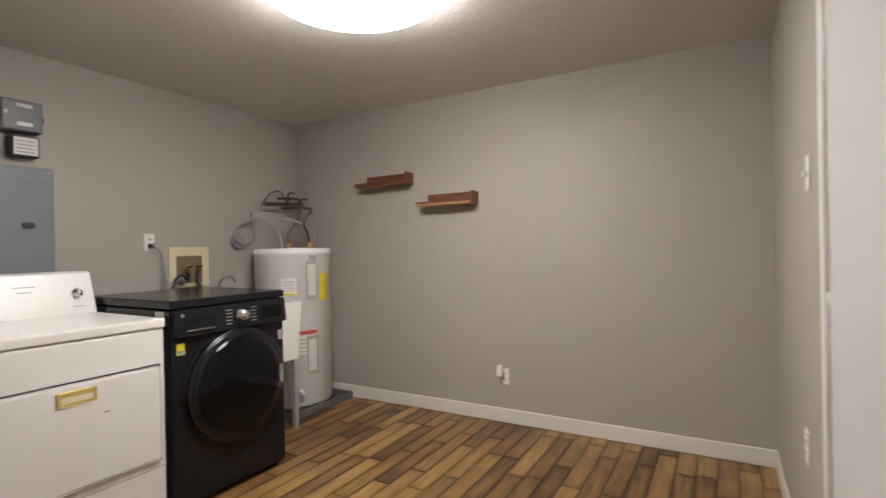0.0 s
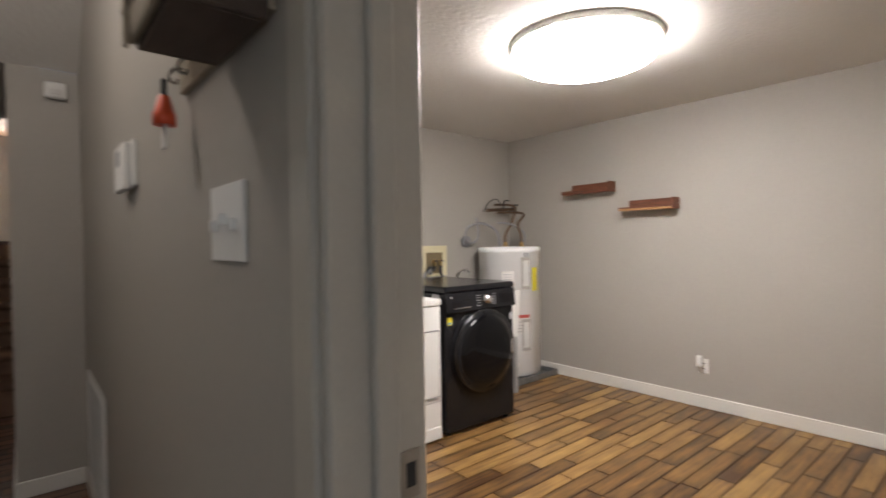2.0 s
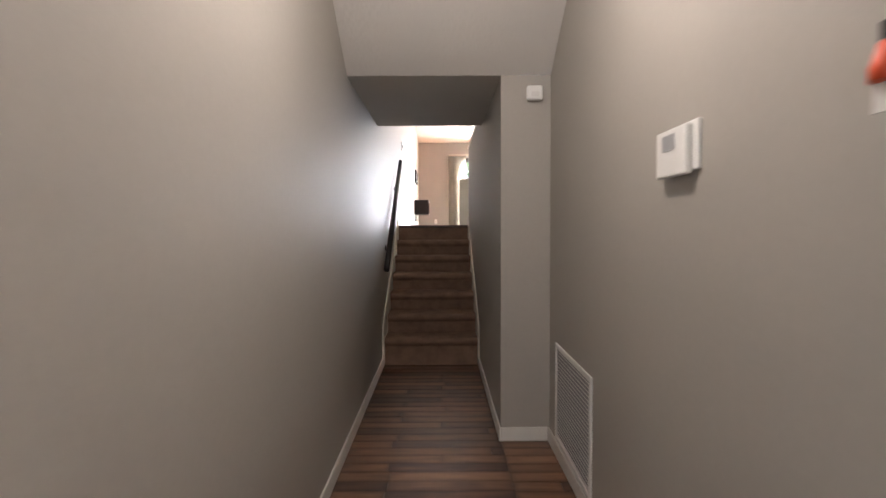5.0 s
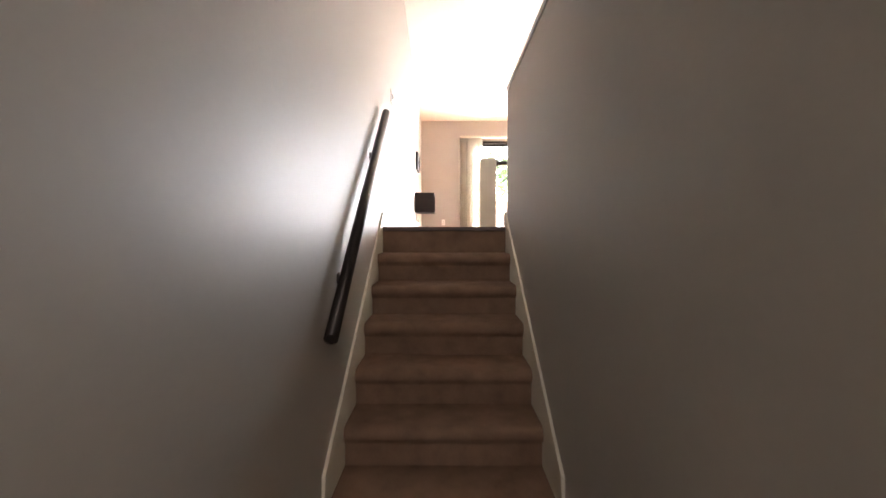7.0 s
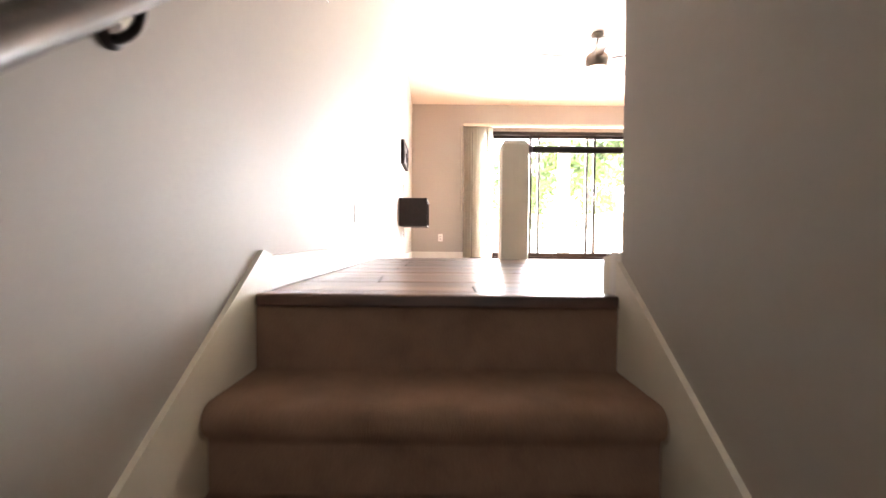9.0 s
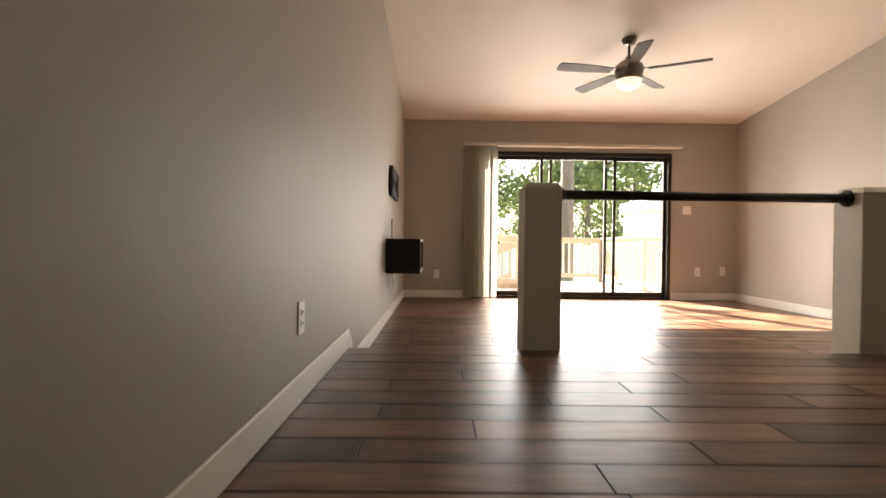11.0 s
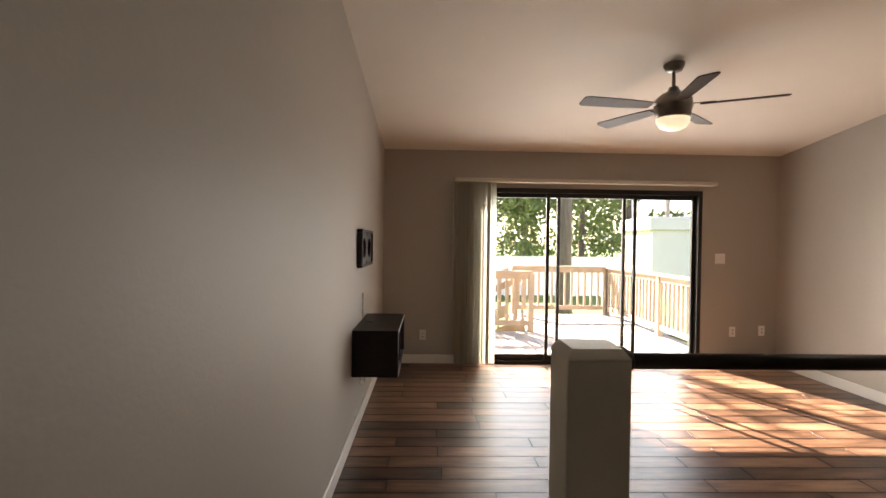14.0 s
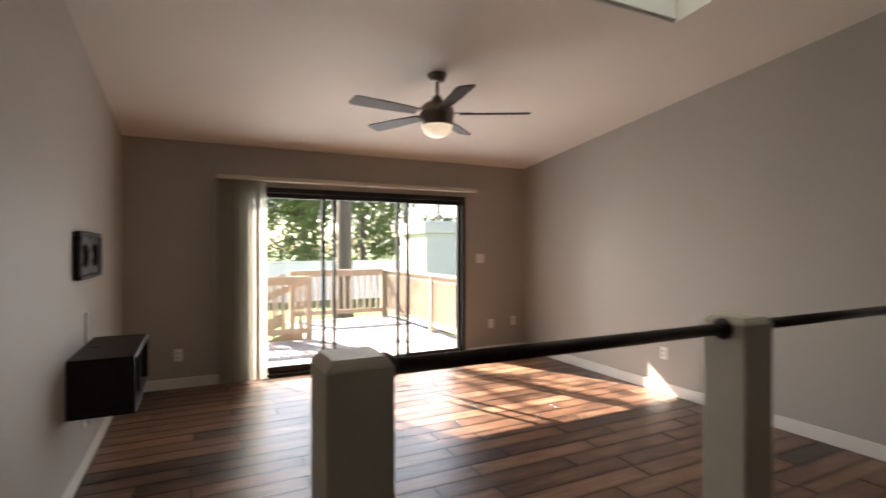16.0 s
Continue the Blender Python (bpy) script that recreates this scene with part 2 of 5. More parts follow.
# ---- mesh helpers ----
def box(x0, y0, z0, x1, y1, z1, bevel=0.0, seg=1, bm=None):
    own = bmesh.new()
    g = bmesh.ops.create_cube(own, size=1.0)
    for v in own.verts:
        v.co = Vector((x0 + (v.co.x + 0.5) * (x1 - x0), y0 + (v.co.y + 0.5) * (y1 - y0), z0 + (v.co.z + 0.5) * (z1 - z0)))
    if bevel:
        bmesh.ops.bevel(own, geom=own.edges[:], offset=bevel, segments=seg, profile=0.5, affect='EDGES')
    return joined(bm, own)


def joined(bm, own):
    if bm is None:
        return own
    me = bpy.data.meshes.new("tmp")
    own.to_mesh(me)
    own.free()
    bm.from_mesh(me)
    bpy.data.meshes.remove(me)
    return bm


def prism(outline, axis, a, b, bevel=0.0, bm=None):
    """A flat outline drawn out along an axis from a to b. x: (y, z) points; y: (x, z); z: (x, y)."""
    own = bmesh.new()
    put = {"x": lambda p, t: (t, p[0], p[1]), "y": lambda p, t: (p[0], t, p[1]), "z": lambda p, t: (p[0], p[1], t)}[axis]
    lo = [own.verts.new(put(p, a)) for p in outline]
    hi = [own.verts.new(put(p, b)) for p in outline]
    own.faces.new(lo), own.faces.new(hi)
    for i in range(len(lo)):
        j = (i + 1) % len(lo)
        own.faces.new((lo[i], lo[j], hi[j], hi[i]))
    bmesh.ops.recalc_face_normals(own, faces=own.faces[:])
    if bevel:
        bmesh.ops.bevel(own, geom=own.edges[:], offset=bevel, segments=2, profile=0.5, affect='EDGES')
    return joined(bm, own)


def lathe(profile, centre, axis="z", seg=28, bm=None):
    """(radius, height) points turned round an axis through centre."""
    own = bmesh.new()
    rings = []
    for r, h in profile:
        ring = []
        for i in range(seg):
            a = 2 * math.pi * i / seg
            c, s = max(r, 1e-4) * math.cos(a), max(r, 1e-4) * math.sin(a)
            p = {"z": (c, s, h), "x": (h, c, s), "y": (s, h, c)}[axis]
            ring.append(own.verts.new(Vector(centre) + Vector(p)))
        rings.append(ring)
    for q, w in zip(rings, rings[1:]):
        for i in range(seg):
            j = (i + 1) % seg
            own.faces.new((q[i], q[j], w[j], w[i]))
    own.faces.new(rings[0]), own.faces.new(rings[-1])
    bmesh.ops.recalc_face_normals(own, faces=own.faces[:])
    for f in own.faces:
        f.smooth = len(f.verts) == 4
    return joined(bm, own)


def tube(points, r, seg=10, bm=None):
    """A round bar through points, with smoothed corners."""
    pts = [Vector(p) for p in points]
    if len(pts) > 2:
        fine = []
        for i in range(len(pts) - 1):
            p0, p1, p2, p3 = pts[max(i - 1, 0)], pts[i], pts[i + 1], pts[min(i + 2, len(pts) - 1)]
            for k in range(6):
                t = k / 6
                fine.append(0.5 * ((2 * p1) + (p2 - p0) * t + (2 * p0 - 5 * p1 + 4 * p2 - p3) * t * t + (3 * p1 - p0 - 3 * p2 + p3) * t ** 3))
        pts = fine + [pts[-1]]
    own = bmesh.new()
    rings = []
    side = None
    for i, p in enumerate(pts):
        d = (pts[min(i + 1, len(pts) - 1)] - pts[max(i - 1, 0)]).normalized()
        if side is None:
            side = d.orthogonal().normalized()
        side = (side - d * side.dot(d)).normalized()
        up = d.cross(side)
        rings.append([own.verts.new(p + r * (math.cos(2 * math.pi * k / seg) * side + math.sin(2 * math.pi * k / seg) * up)) for k in range(seg)])
    for q, w in zip(rings, rings[1:]):
        for k in range(seg):
            own.faces.new((q[k], q[(k + 1) % seg], w[(k + 1) % seg], w[k]))
    own.faces.new(rings[0]), own.faces.new(rings[-1])
    bmesh.ops.recalc_face_normals(own, faces=own.faces[:])
    for f in own.faces:
        f.smooth = len(f.verts) == 4
    return joined(bm, own)


def obj(name, bm, material, smooth=False):
    me = bpy.data.meshes.new(name)
    if smooth:
        for f in bm.faces:
            f.smooth = True
    bm.to_mesh(me)
    bm.free()
    me.materials.append(material)
    return new(name, me)


def part(name, bm, material, parent, label=""):
    o = obj(name, bm, material)
    o.parent = parent
    o.matrix_parent_inverse = parent.matrix_world.inverted()
    return tagged(o, label)


def thing(name, at, label, category, group=""):
    o = new(name)
    o.empty_display_size = 0.1
    o.matrix_world = pose(*at)
    return tagged(o, label, category, group)


def solid(name, bm, material, label, category, kind="structure", group=""):
    return tagged(obj(name, bm, material), label, category, group, kind)


bpy.context.view_layer.update()

# ---- setting: lower level ----
T = 0.12
LEVEL = solid("floor", box(-3.6, YL - T, F - 0.2, 2.3, 0.06, F - 0.006), GROUT_LOW, "light grouted bed of the entry floor", "floor")
LAUNDRYFLOOR = solid("floor_laundry", box(LX0 - T, 0.06, F - 0.2, LX1 + T, LY1 + T, F - 0.006), GROUT_LOW, "light grouted bed of the laundry floor", "floor")
solid("wall_party", prism([(-3.2, 2.84), (-3.2, F - 0.2), (2.3, F - 0.2), (2.3, 2.84)], "y", YL - T, YL), PAINT, "greige painted wall along hall and stairs", "wall")
solid("wall_party_upper", prism([(XB - T, F - 0.2), (-3.2, F - 0.2), (-3.2, vault(-3.2) + 0.2), (XB - T, vault(XB) + 0.2)], "y", YL - T, YL), PAINT, "greige painted wall from stairs to living room", "wall")
DX0, DX1, DZ = 1.27, 2.05, 1.98      # laundry doorway
solid("wall_hall", box(-1.7, 0, F - 0.2, DX0, T, 2.84), PAINT, "greige wall between hall and laundry", "wall")
solid("wall_hall_lintel", box(DX0, 0, DZ, 2.3, T, 2.84), PAINT, "greige wall over the laundry doorway", "wall")
solid("wall_hall_end", box(DX1, 0, F - 0.2, 2.3, T, DZ), PAINT, "greige wall beside the laundry doorway", "wall")
solid("wall_jut", box(-3.2, YS, F - 0.2, -1.7, T, 2.235), PAINT, "greige wall that narrows the hall at the stairs", "wall")
solid("wall_half", box(-5.3, YS, F - 0.2, -3.2, YS + T, 2.36), PAINT, "greige half wall guarding the stairs", "wall")
solid("half_wall_cap", box(-5.31, YS - 0.012, 2.36, -3.2, YS + T + 0.012, 2.385, 0.004), TRIM, "white cap along the half wall", "trim")
# front doorway behind the walker
FY0, FY1 = -1.19, -0.27
solid("wall_front", box(2.3, YL - T, F - 0.2, 2.45, FY0, 2.84), PAINT, "greige wall beside the front doorway", "wall")
solid("wall_front_side", box(2.3, FY1, F - 0.2, 2.45, T, 2.84), PAINT, "greige wall beside the front doorway", "wall")
solid("wall_front_lintel", box(2.3, FY0, 1.99, 2.45, FY1, 2.84), PAINT, "greige wall over the front doorway", "wall")
solid("ceiling_hall", box(-1.05, YL, 2.71, 2.3, 0, 2.84), CEIL, "off-white textured hall ceiling", "ceiling")
solid("ceiling_bulkhead", prism([(-1.7, 2.235), (-1.05, 2.71), (-1.05, 2.84), (-3.0, 2.84), (-3.0, 2.7), (-3.2, 2.7), (-3.2, 2.235)], "y", YL, YS + T - 0.001), CEIL, "sloped bulkhead over the foot of the stairs", "ceiling")
solid("ceiling_bulkhead_end", prism([(-1.697, 2.238), (-1.05, 2.713), (-1.05, 2.84), (-1.697, 2.84)], "y", YS + T, -0.001), CEIL, "sloped end of the bulkhead", "ceiling")
# laundry walls
solid("wall_laundry_west", box(LX0 - T, 0, F - 0.2, LX0, LY1 + T, 2.6), PAINT, "greige laundry wall behind the appliances", "wall")
solid("wall_laundry_north", box(LX0, LY1, F - 0.2, LX1 + T, LY1 + T, 2.6), PAINT, "greige laundry wall with two shelves", "wall")
solid("wall_laundry_near", box(LX0, T - 0.08, F - 0.2, -1.7, T, 2.6), PAINT, "greige wall behind the air handler", "wall")
SY0, SY1, SZ = 1.33, 2.13, 1.90
solid("wall_laundry_east", box(LX1, T, F - 0.2, LX1 + T, SY0, 2.6), PAINT, "greige laundry wall", "wall")
solid("wall_laundry_east_b", box(LX1, SY1, F - 0.2, LX1 + T, LY1, 2.6), PAINT, "greige laundry wall beside the white door", "wall")
solid("wall_laundry_lintel", box(LX1, SY0, SZ, LX1 + T, SY1, 2.6), PAINT, "greige wall over the white door", "wall")
solid("ceiling_laundry", box(LX0, T, LC, LX1, LY1, 2.6), CEIL, "off-white knockdown laundry ceiling", "ceiling")

# ---- setting: upper level ----
solid("floor_landing", box(XE, YL, UP - 0.3, -5.3, YR, UP - 0.006), GROUT_UP, "dark grouted bed of the landing", "floor")
solid("floor_upper_room", box(-5.3, YS + T, UP - 0.3, -2.3, YR, UP), TILE_UP, "brown tiled floor beyond the half wall", "floor")
solid("floor_living", box(XB - T, YL, LR - 0.3, XE, YR, LR - 0.006), GROUT_UP, "dark grouted bed of the living room floor", "floor")
solid("landing_riser", box(XE - 0.012, YL, LR, XE - 0.002, YR, UP - 0.004), TILE_UP, "brown tiled riser between landing and living room", "trim")
solid("wall_side", prism([(XB - T, LR - 0.3), (-2.3, LR - 0.3), (-2.3, vault(-2.3) + 0.2), (XB - T, vault(XB) + 0.2)], "y", YR, YR + T), PAINT, "greige living room side wall", "wall")
SD0, SD1, SDZ = -0.36, 2.345, 3.155    # sliding door opening
solid("wall_slider", box(XB - T, YL, LR - 0.3, XB, SD0, 3.9), PAINT, "greige wall beside the sliding door", "wall")
solid("wall_slider_b", box(XB - T, SD1, LR - 0.3, XB, YR, 3.9), PAINT, "greige wall beside the sliding door", "wall")
solid("wall_slider_top", box(XB - T, SD0, SDZ, XB, SD1, 3.9), PAINT, "greige wall over the sliding door", "wall")
solid("wall_upper_back", box(-2.3, YS + T + 0.002, 2.3, -2.18, YR, 5.2), PAINT, "greige wall closing the upper room", "wall")
solid("wall_stair_back", box(-3.198, YL, 2.7, -3.08, YS, 5.2), PAINT, "greige wall above the bulkhead", "wall")
solid("wall_stair_return", box(-3.2, YS, 2.7, -2.3, YS + T, 5.2), PAINT, "greige wall above the bulkhead", "wall")
KX0, KX1, KY0, KY1 = -8.52, -7.40, 1.1, 2.06    # skylight


def ceiling_piece(bm, x0, x1, y0, y1):
    return prism([(x0, vault(x0)), (x1, vault(x1)), (x1, vault(x1) + 0.2), (x0, vault(x0) + 0.2)], "y", y0, y1, bm=bm)


cb = ceiling_piece(None, XB - T, KX0, YL, YR)
ceiling_piece(cb, KX1, -2.18, YL, YR)
ceiling_piece(cb, KX0, KX1, YL, KY0)
ceiling_piece(cb, KX0, KX1, KY1, YR)
solid("ceiling_vault", cb, SMOOTHCEIL, "warm white sloping ceiling", "ceiling")
kb = box(KX0 + 0.004, KY0 + 0.004, 3.96, KX0 + 0.02, KY1 - 0.004, 4.5)
box(KX1 - 0.02, KY0 + 0.004, 4.09, KX1 - 0.004, KY1 - 0.004, 4.5, bm=kb)
box(KX0 + 0.021, KY0 + 0.004, 4.09, KX1 - 0.021, KY0 + 0.02, 4.5, bm=kb)
box(KX0 + 0.021, KY1 - 0.02, 4.09, KX1 - 0.021, KY1 - 0.004, 4.5, bm=kb)
skylight = thing("skylight", (-7.9, 1.7, 4.1), "square skylight with frosted panel in the sloping ceiling", "skylight")
part("shaft", kb, TRIM, skylight)
part("panel", box(KX0, KY0, 4.501, KX1, KY1, 4.53), SKYPANE, skylight, "frosted greenish white panel")


# ---- baseboards ----
def board(name, x0, y0, x1, y1, z, h=0.09):
    solid(name, box(x0, y0, z, x1, y1, z + h, 0.004), TRIM, "white painted baseboard", "baseboard")


board("baseboard", -3.45, YL, 2.3, YL + 0.013, F)
board("baseboard", -1.687, -0.013, -0.1, 0, F)
board("baseboard", -0.1, -0.013, DX0 - 0.06, 0, F)
board("baseboard", -1.70, YS, -1.687, -0.013, F)
board("baseboard", -3.45, YS - 0.013, -1.687, YS, F)
board("baseboard", LX0, LY1 - 0.013, LX1, LY1, F, 0.1)
board("baseboard", LX1 - 0.013, SY1 + 0.07, LX1, LY1 - 0.013, F, 0.1)
board("baseboard", XE, YL, -5.4, YL + 0.013, UP, 0.1)
board("baseboard", XB, YL, XE - 0.012, YL + 0.013, LR, 0.1)
board("baseboard", XB, YL + 0.013, XB + 0.013, SD0 - 0.02, LR, 0.1)
board("baseboard", XB, SD1 + 0.02, XB + 0.013, YR - 0.013, LR, 0.1)
board("baseboard", XB, YR - 0.013, XE - 0.012, YR, LR, 0.1)
board("baseboard", XE, YR - 0.013, -2.3, YR, UP, 0.1)
solid("baseboard_return", prism([(XE - 0.012, LR + 0.1), (XE - 0.012, UP + 0.1), (XE - 0.10, LR + 0.17), (XE - 0.11, LR + 0.1)], "y", YL, YL + 0.012), TRIM, "white mitred end of the landing baseboard", "baseboard")
solid("baseboard_return", prism([(XE, UP + 0.0), (XE, UP + 0.1), (XE - 0.1, UP + 0.1), (XE - 0.1, UP - 0.03)], "y", YR - 0.012, YR), TRIM, "white end of the landing baseboard", "baseboard")

# ---- stairs ----
RUN, RISE, X0S = 0.300, 0.19, -5.285
stairs = thing("staircase", (-4.4, -0.8, F), "brown carpeted straight stairs with cream skirting", "staircase")
for k in range(1, 7):
    xn, zt = X0S + RUN * k, UP - RISE * k
    prof = [(xn - RUN - 0.06, F - 0.02 * k), (xn - RUN - 0.06, zt), (xn - 0.075, zt)]
    prof += [(xn - 0.042 + 0.042 * math.sin(a), zt - 0.038 + 0.038 * math.cos(a)) for a in (0.0, 0.35, 0.7, 1.05, 1.4, 1.75, 2.1, 2.45, 2.8)]
    prof += [(xn - 0.036, zt - 0.085), (xn - 0.036, F - 0.02 * k)]
    part("step", prism(prof, "y", YL + 0.013, YS - 0.013), CARPET, stairs)
part("top_riser", box(X0S - 0.01, YL + 0.013, UP - RISE - 0.02, X0S + 0.0, YS - 0.013, UP - 0.03), CARPET, stairs)
part("nosing", box(X0S - 0.05, YL + 0.013, UP - 0.028, X0S + 0.012, YS - 0.013, UP + 0.006, 0.006, 2), TILE_UP, stairs, "brown rounded edge of the landing")


def skirt(y0, y1):
    lo = (X0S + 6 * RUN + 0.06, F)
    return prism([(lo[0] - 0.05, F), (lo[0] + 0.02, F), (lo[0] + 0.02, F + 0.1), (lo[0] - 0.01, 0.33), (X0S - 0.05, UP + 0.115), (X0S - 0.12, UP + 0.1), (X0S - 0.12, UP - 0.2)], "y", y0, y1)


part("skirt_board", skirt(YL, YL + 0.013), CREAM, stairs)
part("skirt_board", skirt(YS - 0.013, YS), CREAM, stairs)
solid("half_wall_end_trim", box(-5.345, YS - 0.015, UP, -5.3, YS + T + 0.01, UP + 0.12, 0.004), TRIM, "white baseboard round the end of the half wall", "baseboard")

rail = thing("handrail", (-4.3, -1.23, 1.5), "dark bronze round handrail on two wall brackets", "handrail")
ra, rb = Vector((-5.215, -1.222, 2.18)), Vector((-3.39, -1.222, 0.885))
part("bar", tube([ra, rb], 0.028, 16), RAILIRON, rail)
for s in (0.26, 0.80):
    p = ra.lerp(rb, s)
    br = part("bracket", tube([p + Vector((0, 0, -0.02)), p + Vector((0, -0.005, -0.055)), p + Vector((0, -0.035, -0.075)), p + Vector((0, -0.066, -0.06))], 0.008), RAILIRON, rail)
    part("rose", lathe([(0.03, 0), (0.03, 0.006), (0.015, 0.012)], (p.x, YL, p.z - 0.06), "y"), RAILIRON, br)

# ---- laundry: doors and trim ----
def casing(name, label, pieces, material=TRIM):
    t = thing(name, (pieces[0][0], pieces[0][1], pieces[0][2]), label, "door frame")
    for p in pieces:
        part("board", box(*p, 0.004), material, t)
    tagged(t, kind="structure")
    return t


dc = casing("door_frame_laundry", "greige painted frame of the open laundry doorway", [
    (DX0 - 0.062, -0.016, F, DX0 - 0.004, -0.001, DZ + 0.06), (DX0 - 0.004, -0.008, F, DX0 + 0.014, T + 0.008, DZ),
    (DX0 - 0.062, T + 0.001, F, DX0 - 0.004, T + 0.016, DZ + 0.06), (DX0 + 0.014, 0.045, F, DX0 + 0.026, 0.08, DZ - 0.012),
    (DX0 + 0.014, -0.008, DZ - 0.014, DX1 - 0.014, T + 0.008, DZ), (DX1 - 0.014, -0.008, F, DX1 + 0.004, T + 0.008, DZ),
    (DX1 + 0.004, -0.016, F, DX1 + 0.062, -0.001, DZ + 0.06), (DX0 - 0.004, -0.016, DZ + 0.001, DX1 + 0.004, -0.001, DZ + 0.06)], GREIGE)
strike = part("strike_plate", box(DX0 + 0.0145, 0.084, 0.945, DX0 + 0.0175, 0.114, 1.005, 0.001), NICKEL, dc, "brushed steel strike plate")
part("latch_hole", box(DX0 + 0.0176, 0.092, 0.96, DX0 + 0.0182, 0.106, 0.99), DARK, strike)

sd = thing("door_1", (LX1, 1.73, F), "closed flat white door with three hinges", "door")
tagged(sd, kind="structure")
part("slab", box(LX1 - 0.006, SY0 + 0.004, F + 0.01, LX1 + 0.034, SY1 - 0.023, SZ - 0.004, 0.003), DOORWHITE, sd)
for p in ((LX1 - 0.014, SY1, F, LX1 - 0.001, SY1 + 0.065, SZ + 0.065), (LX1 - 0.014, SY0 - 0.065, F, LX1 - 0.001, SY0, SZ + 0.065), (LX1 - 0.014, SY0, SZ, LX1 - 0.001, SY1, SZ + 0.065), (LX1 - 0.002, SY1 - 0.02, F, LX1 + 0.1, SY1, SZ)):
    part("casing", box(*p, 0.003), TRIM, sd)
for z in (0.18, 1.0, 1.68):
    part("hinge", tube([(LX1 - 0.006, SY1 - 0.022, z - 0.045), (LX1 - 0.006, SY1 - 0.022, z + 0.045)], 0.007), DOORWHITE, sd)


# ---- small wall fittings ----
def plate(name, centre, axis, label, kind="outlet", w=0.072, h=0.116, group=""):
    """A cover plate on a wall; axis is the wall's outward direction."""
    t = thing(name, centre, label, kind, group)
    x, y, z = centre
    sx, sy = {"+x": (1, 0), "-x": (-1, 0), "+y": (0, 1), "-y": (0, -1)}[axis]

    def slab(u0, u1, z0, z1, d0, d1, bev=0.0):
        if sx:
            return box(x + min(sx * d0, sx * d1), y + u0, z + z0, x + max(sx * d0, sx * d1), y + u1, z + z1, bev)
        return box(x + u0, y + min(sy * d0, sy * d1), z + z0, x + u1, y + max(sy * d0, sy * d1), z + z1, bev)
    part("cover", slab(-w / 2, w / 2, -h / 2, h / 2, 0, 0.006, 0.002), WHITE, t)
    if kind == "outlet":
        for dz in (-0.02, 0.02):
            s = part("socket", slab(-0.017, 0.017, dz - 0.014, dz + 0.014, 0.006, 0.009, 0.001), WHITE, t)
            part("slots", slab(-0.008, 0.008, dz - 0.004, dz + 0.005, 0.009, 0.0094), DARK, s)
    else:
        n = max(1, round(w / 0.06))
        for i in range(n):
            u = (i - (n - 1) / 2) * 0.046
            part("toggle", slab(u - 0.005, u + 0.005, -0.014 + 0.01 * (i % 2), 0.006 + 0.01 * (i % 2), 0.006, 0.018, 0.002), WHITE, t)
    return t


o1 = plate("outlet", (0.13, LY1, 0.25), "-y", "white duplex outlet with a plug-in air freshener")
part("plug_in", box(0.09, LY1 - 0.06, 0.25, 0.13, LY1 - 0.01, 0.335, 0.012, 2), WHITE, o1, "white plug-in freshener")
o2 = plate("outlet", (LX0, 2.45, 1.255), "+x", "white outlet with the grey washer cord plugged in")
part("plug", box(LX0 + 0.009, 2.435, 1.215, LX0 + 0.04, 2.47, 1.245, 0.006), DARK, o2)
part("cord", tube([(LX0 + 0.04, 2.45, 1.23), (LX0 + 0.07, 2.48, 1.2), (LX0 + 0.05, 2.52, 1.1), (LX0 + 0.06, 2.53, 0.95)], 0.006), HOSE, o2)
plate("switch", (LX1, 2.48, 1.40), "-x", "grey metal switch plate on the laundry wall", "switch", 0.07, 0.115)
plate("outlet", (LX1, 2.60, 0.47), "-x", "white outlet plate low on the laundry wall")
for y, z in ((2.72, 1.555), (3.06, 1.57), (-0.82, 1.49)):
    plate("outlet", (XB, y, z), "+x", "white duplex outlet on the living room wall", group="living room outlets")
plate("switch", (XB, 2.56, 2.39), "+x", "white double switch beside the sliding door", "switch", 0.115, 0.116)
plate("outlet", (-9.57, YR, 1.54), "-y", "white outlet on the side wall", group="living room outlets")
plate("outlet", (-6.80, YL, 1.62), "+y", "white outlet on the landing wall")
plate("switch", (-6.05, YL, 2.52), "+y", "white double switch on the landing wall", "switch", 0.115, 0.116)
o3 = plate("outlet", (-10.0, YL, 1.50), "+y", "white outlet with dangling cord under the media box")
part("cord", tube([(-10.0, YL + 0.01, 1.50), (-9.97, YL + 0.04, 1.47), (-9.99, YL + 0.03, 1.53), (-10.02, YL + 0.02, 1.6)], 0.005), WHITE, o3)
sw = plate("switch", (0.935, 0, 1.295), "-y", "white three-gang toggle switch plate in the hall", "switch", 0.168, 0.125)
o4 = plate("outlet", (0.0, 0, 0.36), "-y", "white hall outlet with a plug-in freshener and cord")
part("plug_in", box(-0.03, -0.055, 0.36, 0.015, -0.009, 0.45, 0.014, 2), WHITE, o4, "white plug-in freshener")
part("adapter", box(0.0, -0.05, 0.30, 0.035, -0.009, 0.345, 0.006), IVORY, o4)
part("cord", tube([(0.02, -0.03, 0.31), (0.03, -0.03, 0.2), (0.02, -0.02, 0.05), (0.03, -0.03, F + 0.01)], 0.005), HOSE, o4)

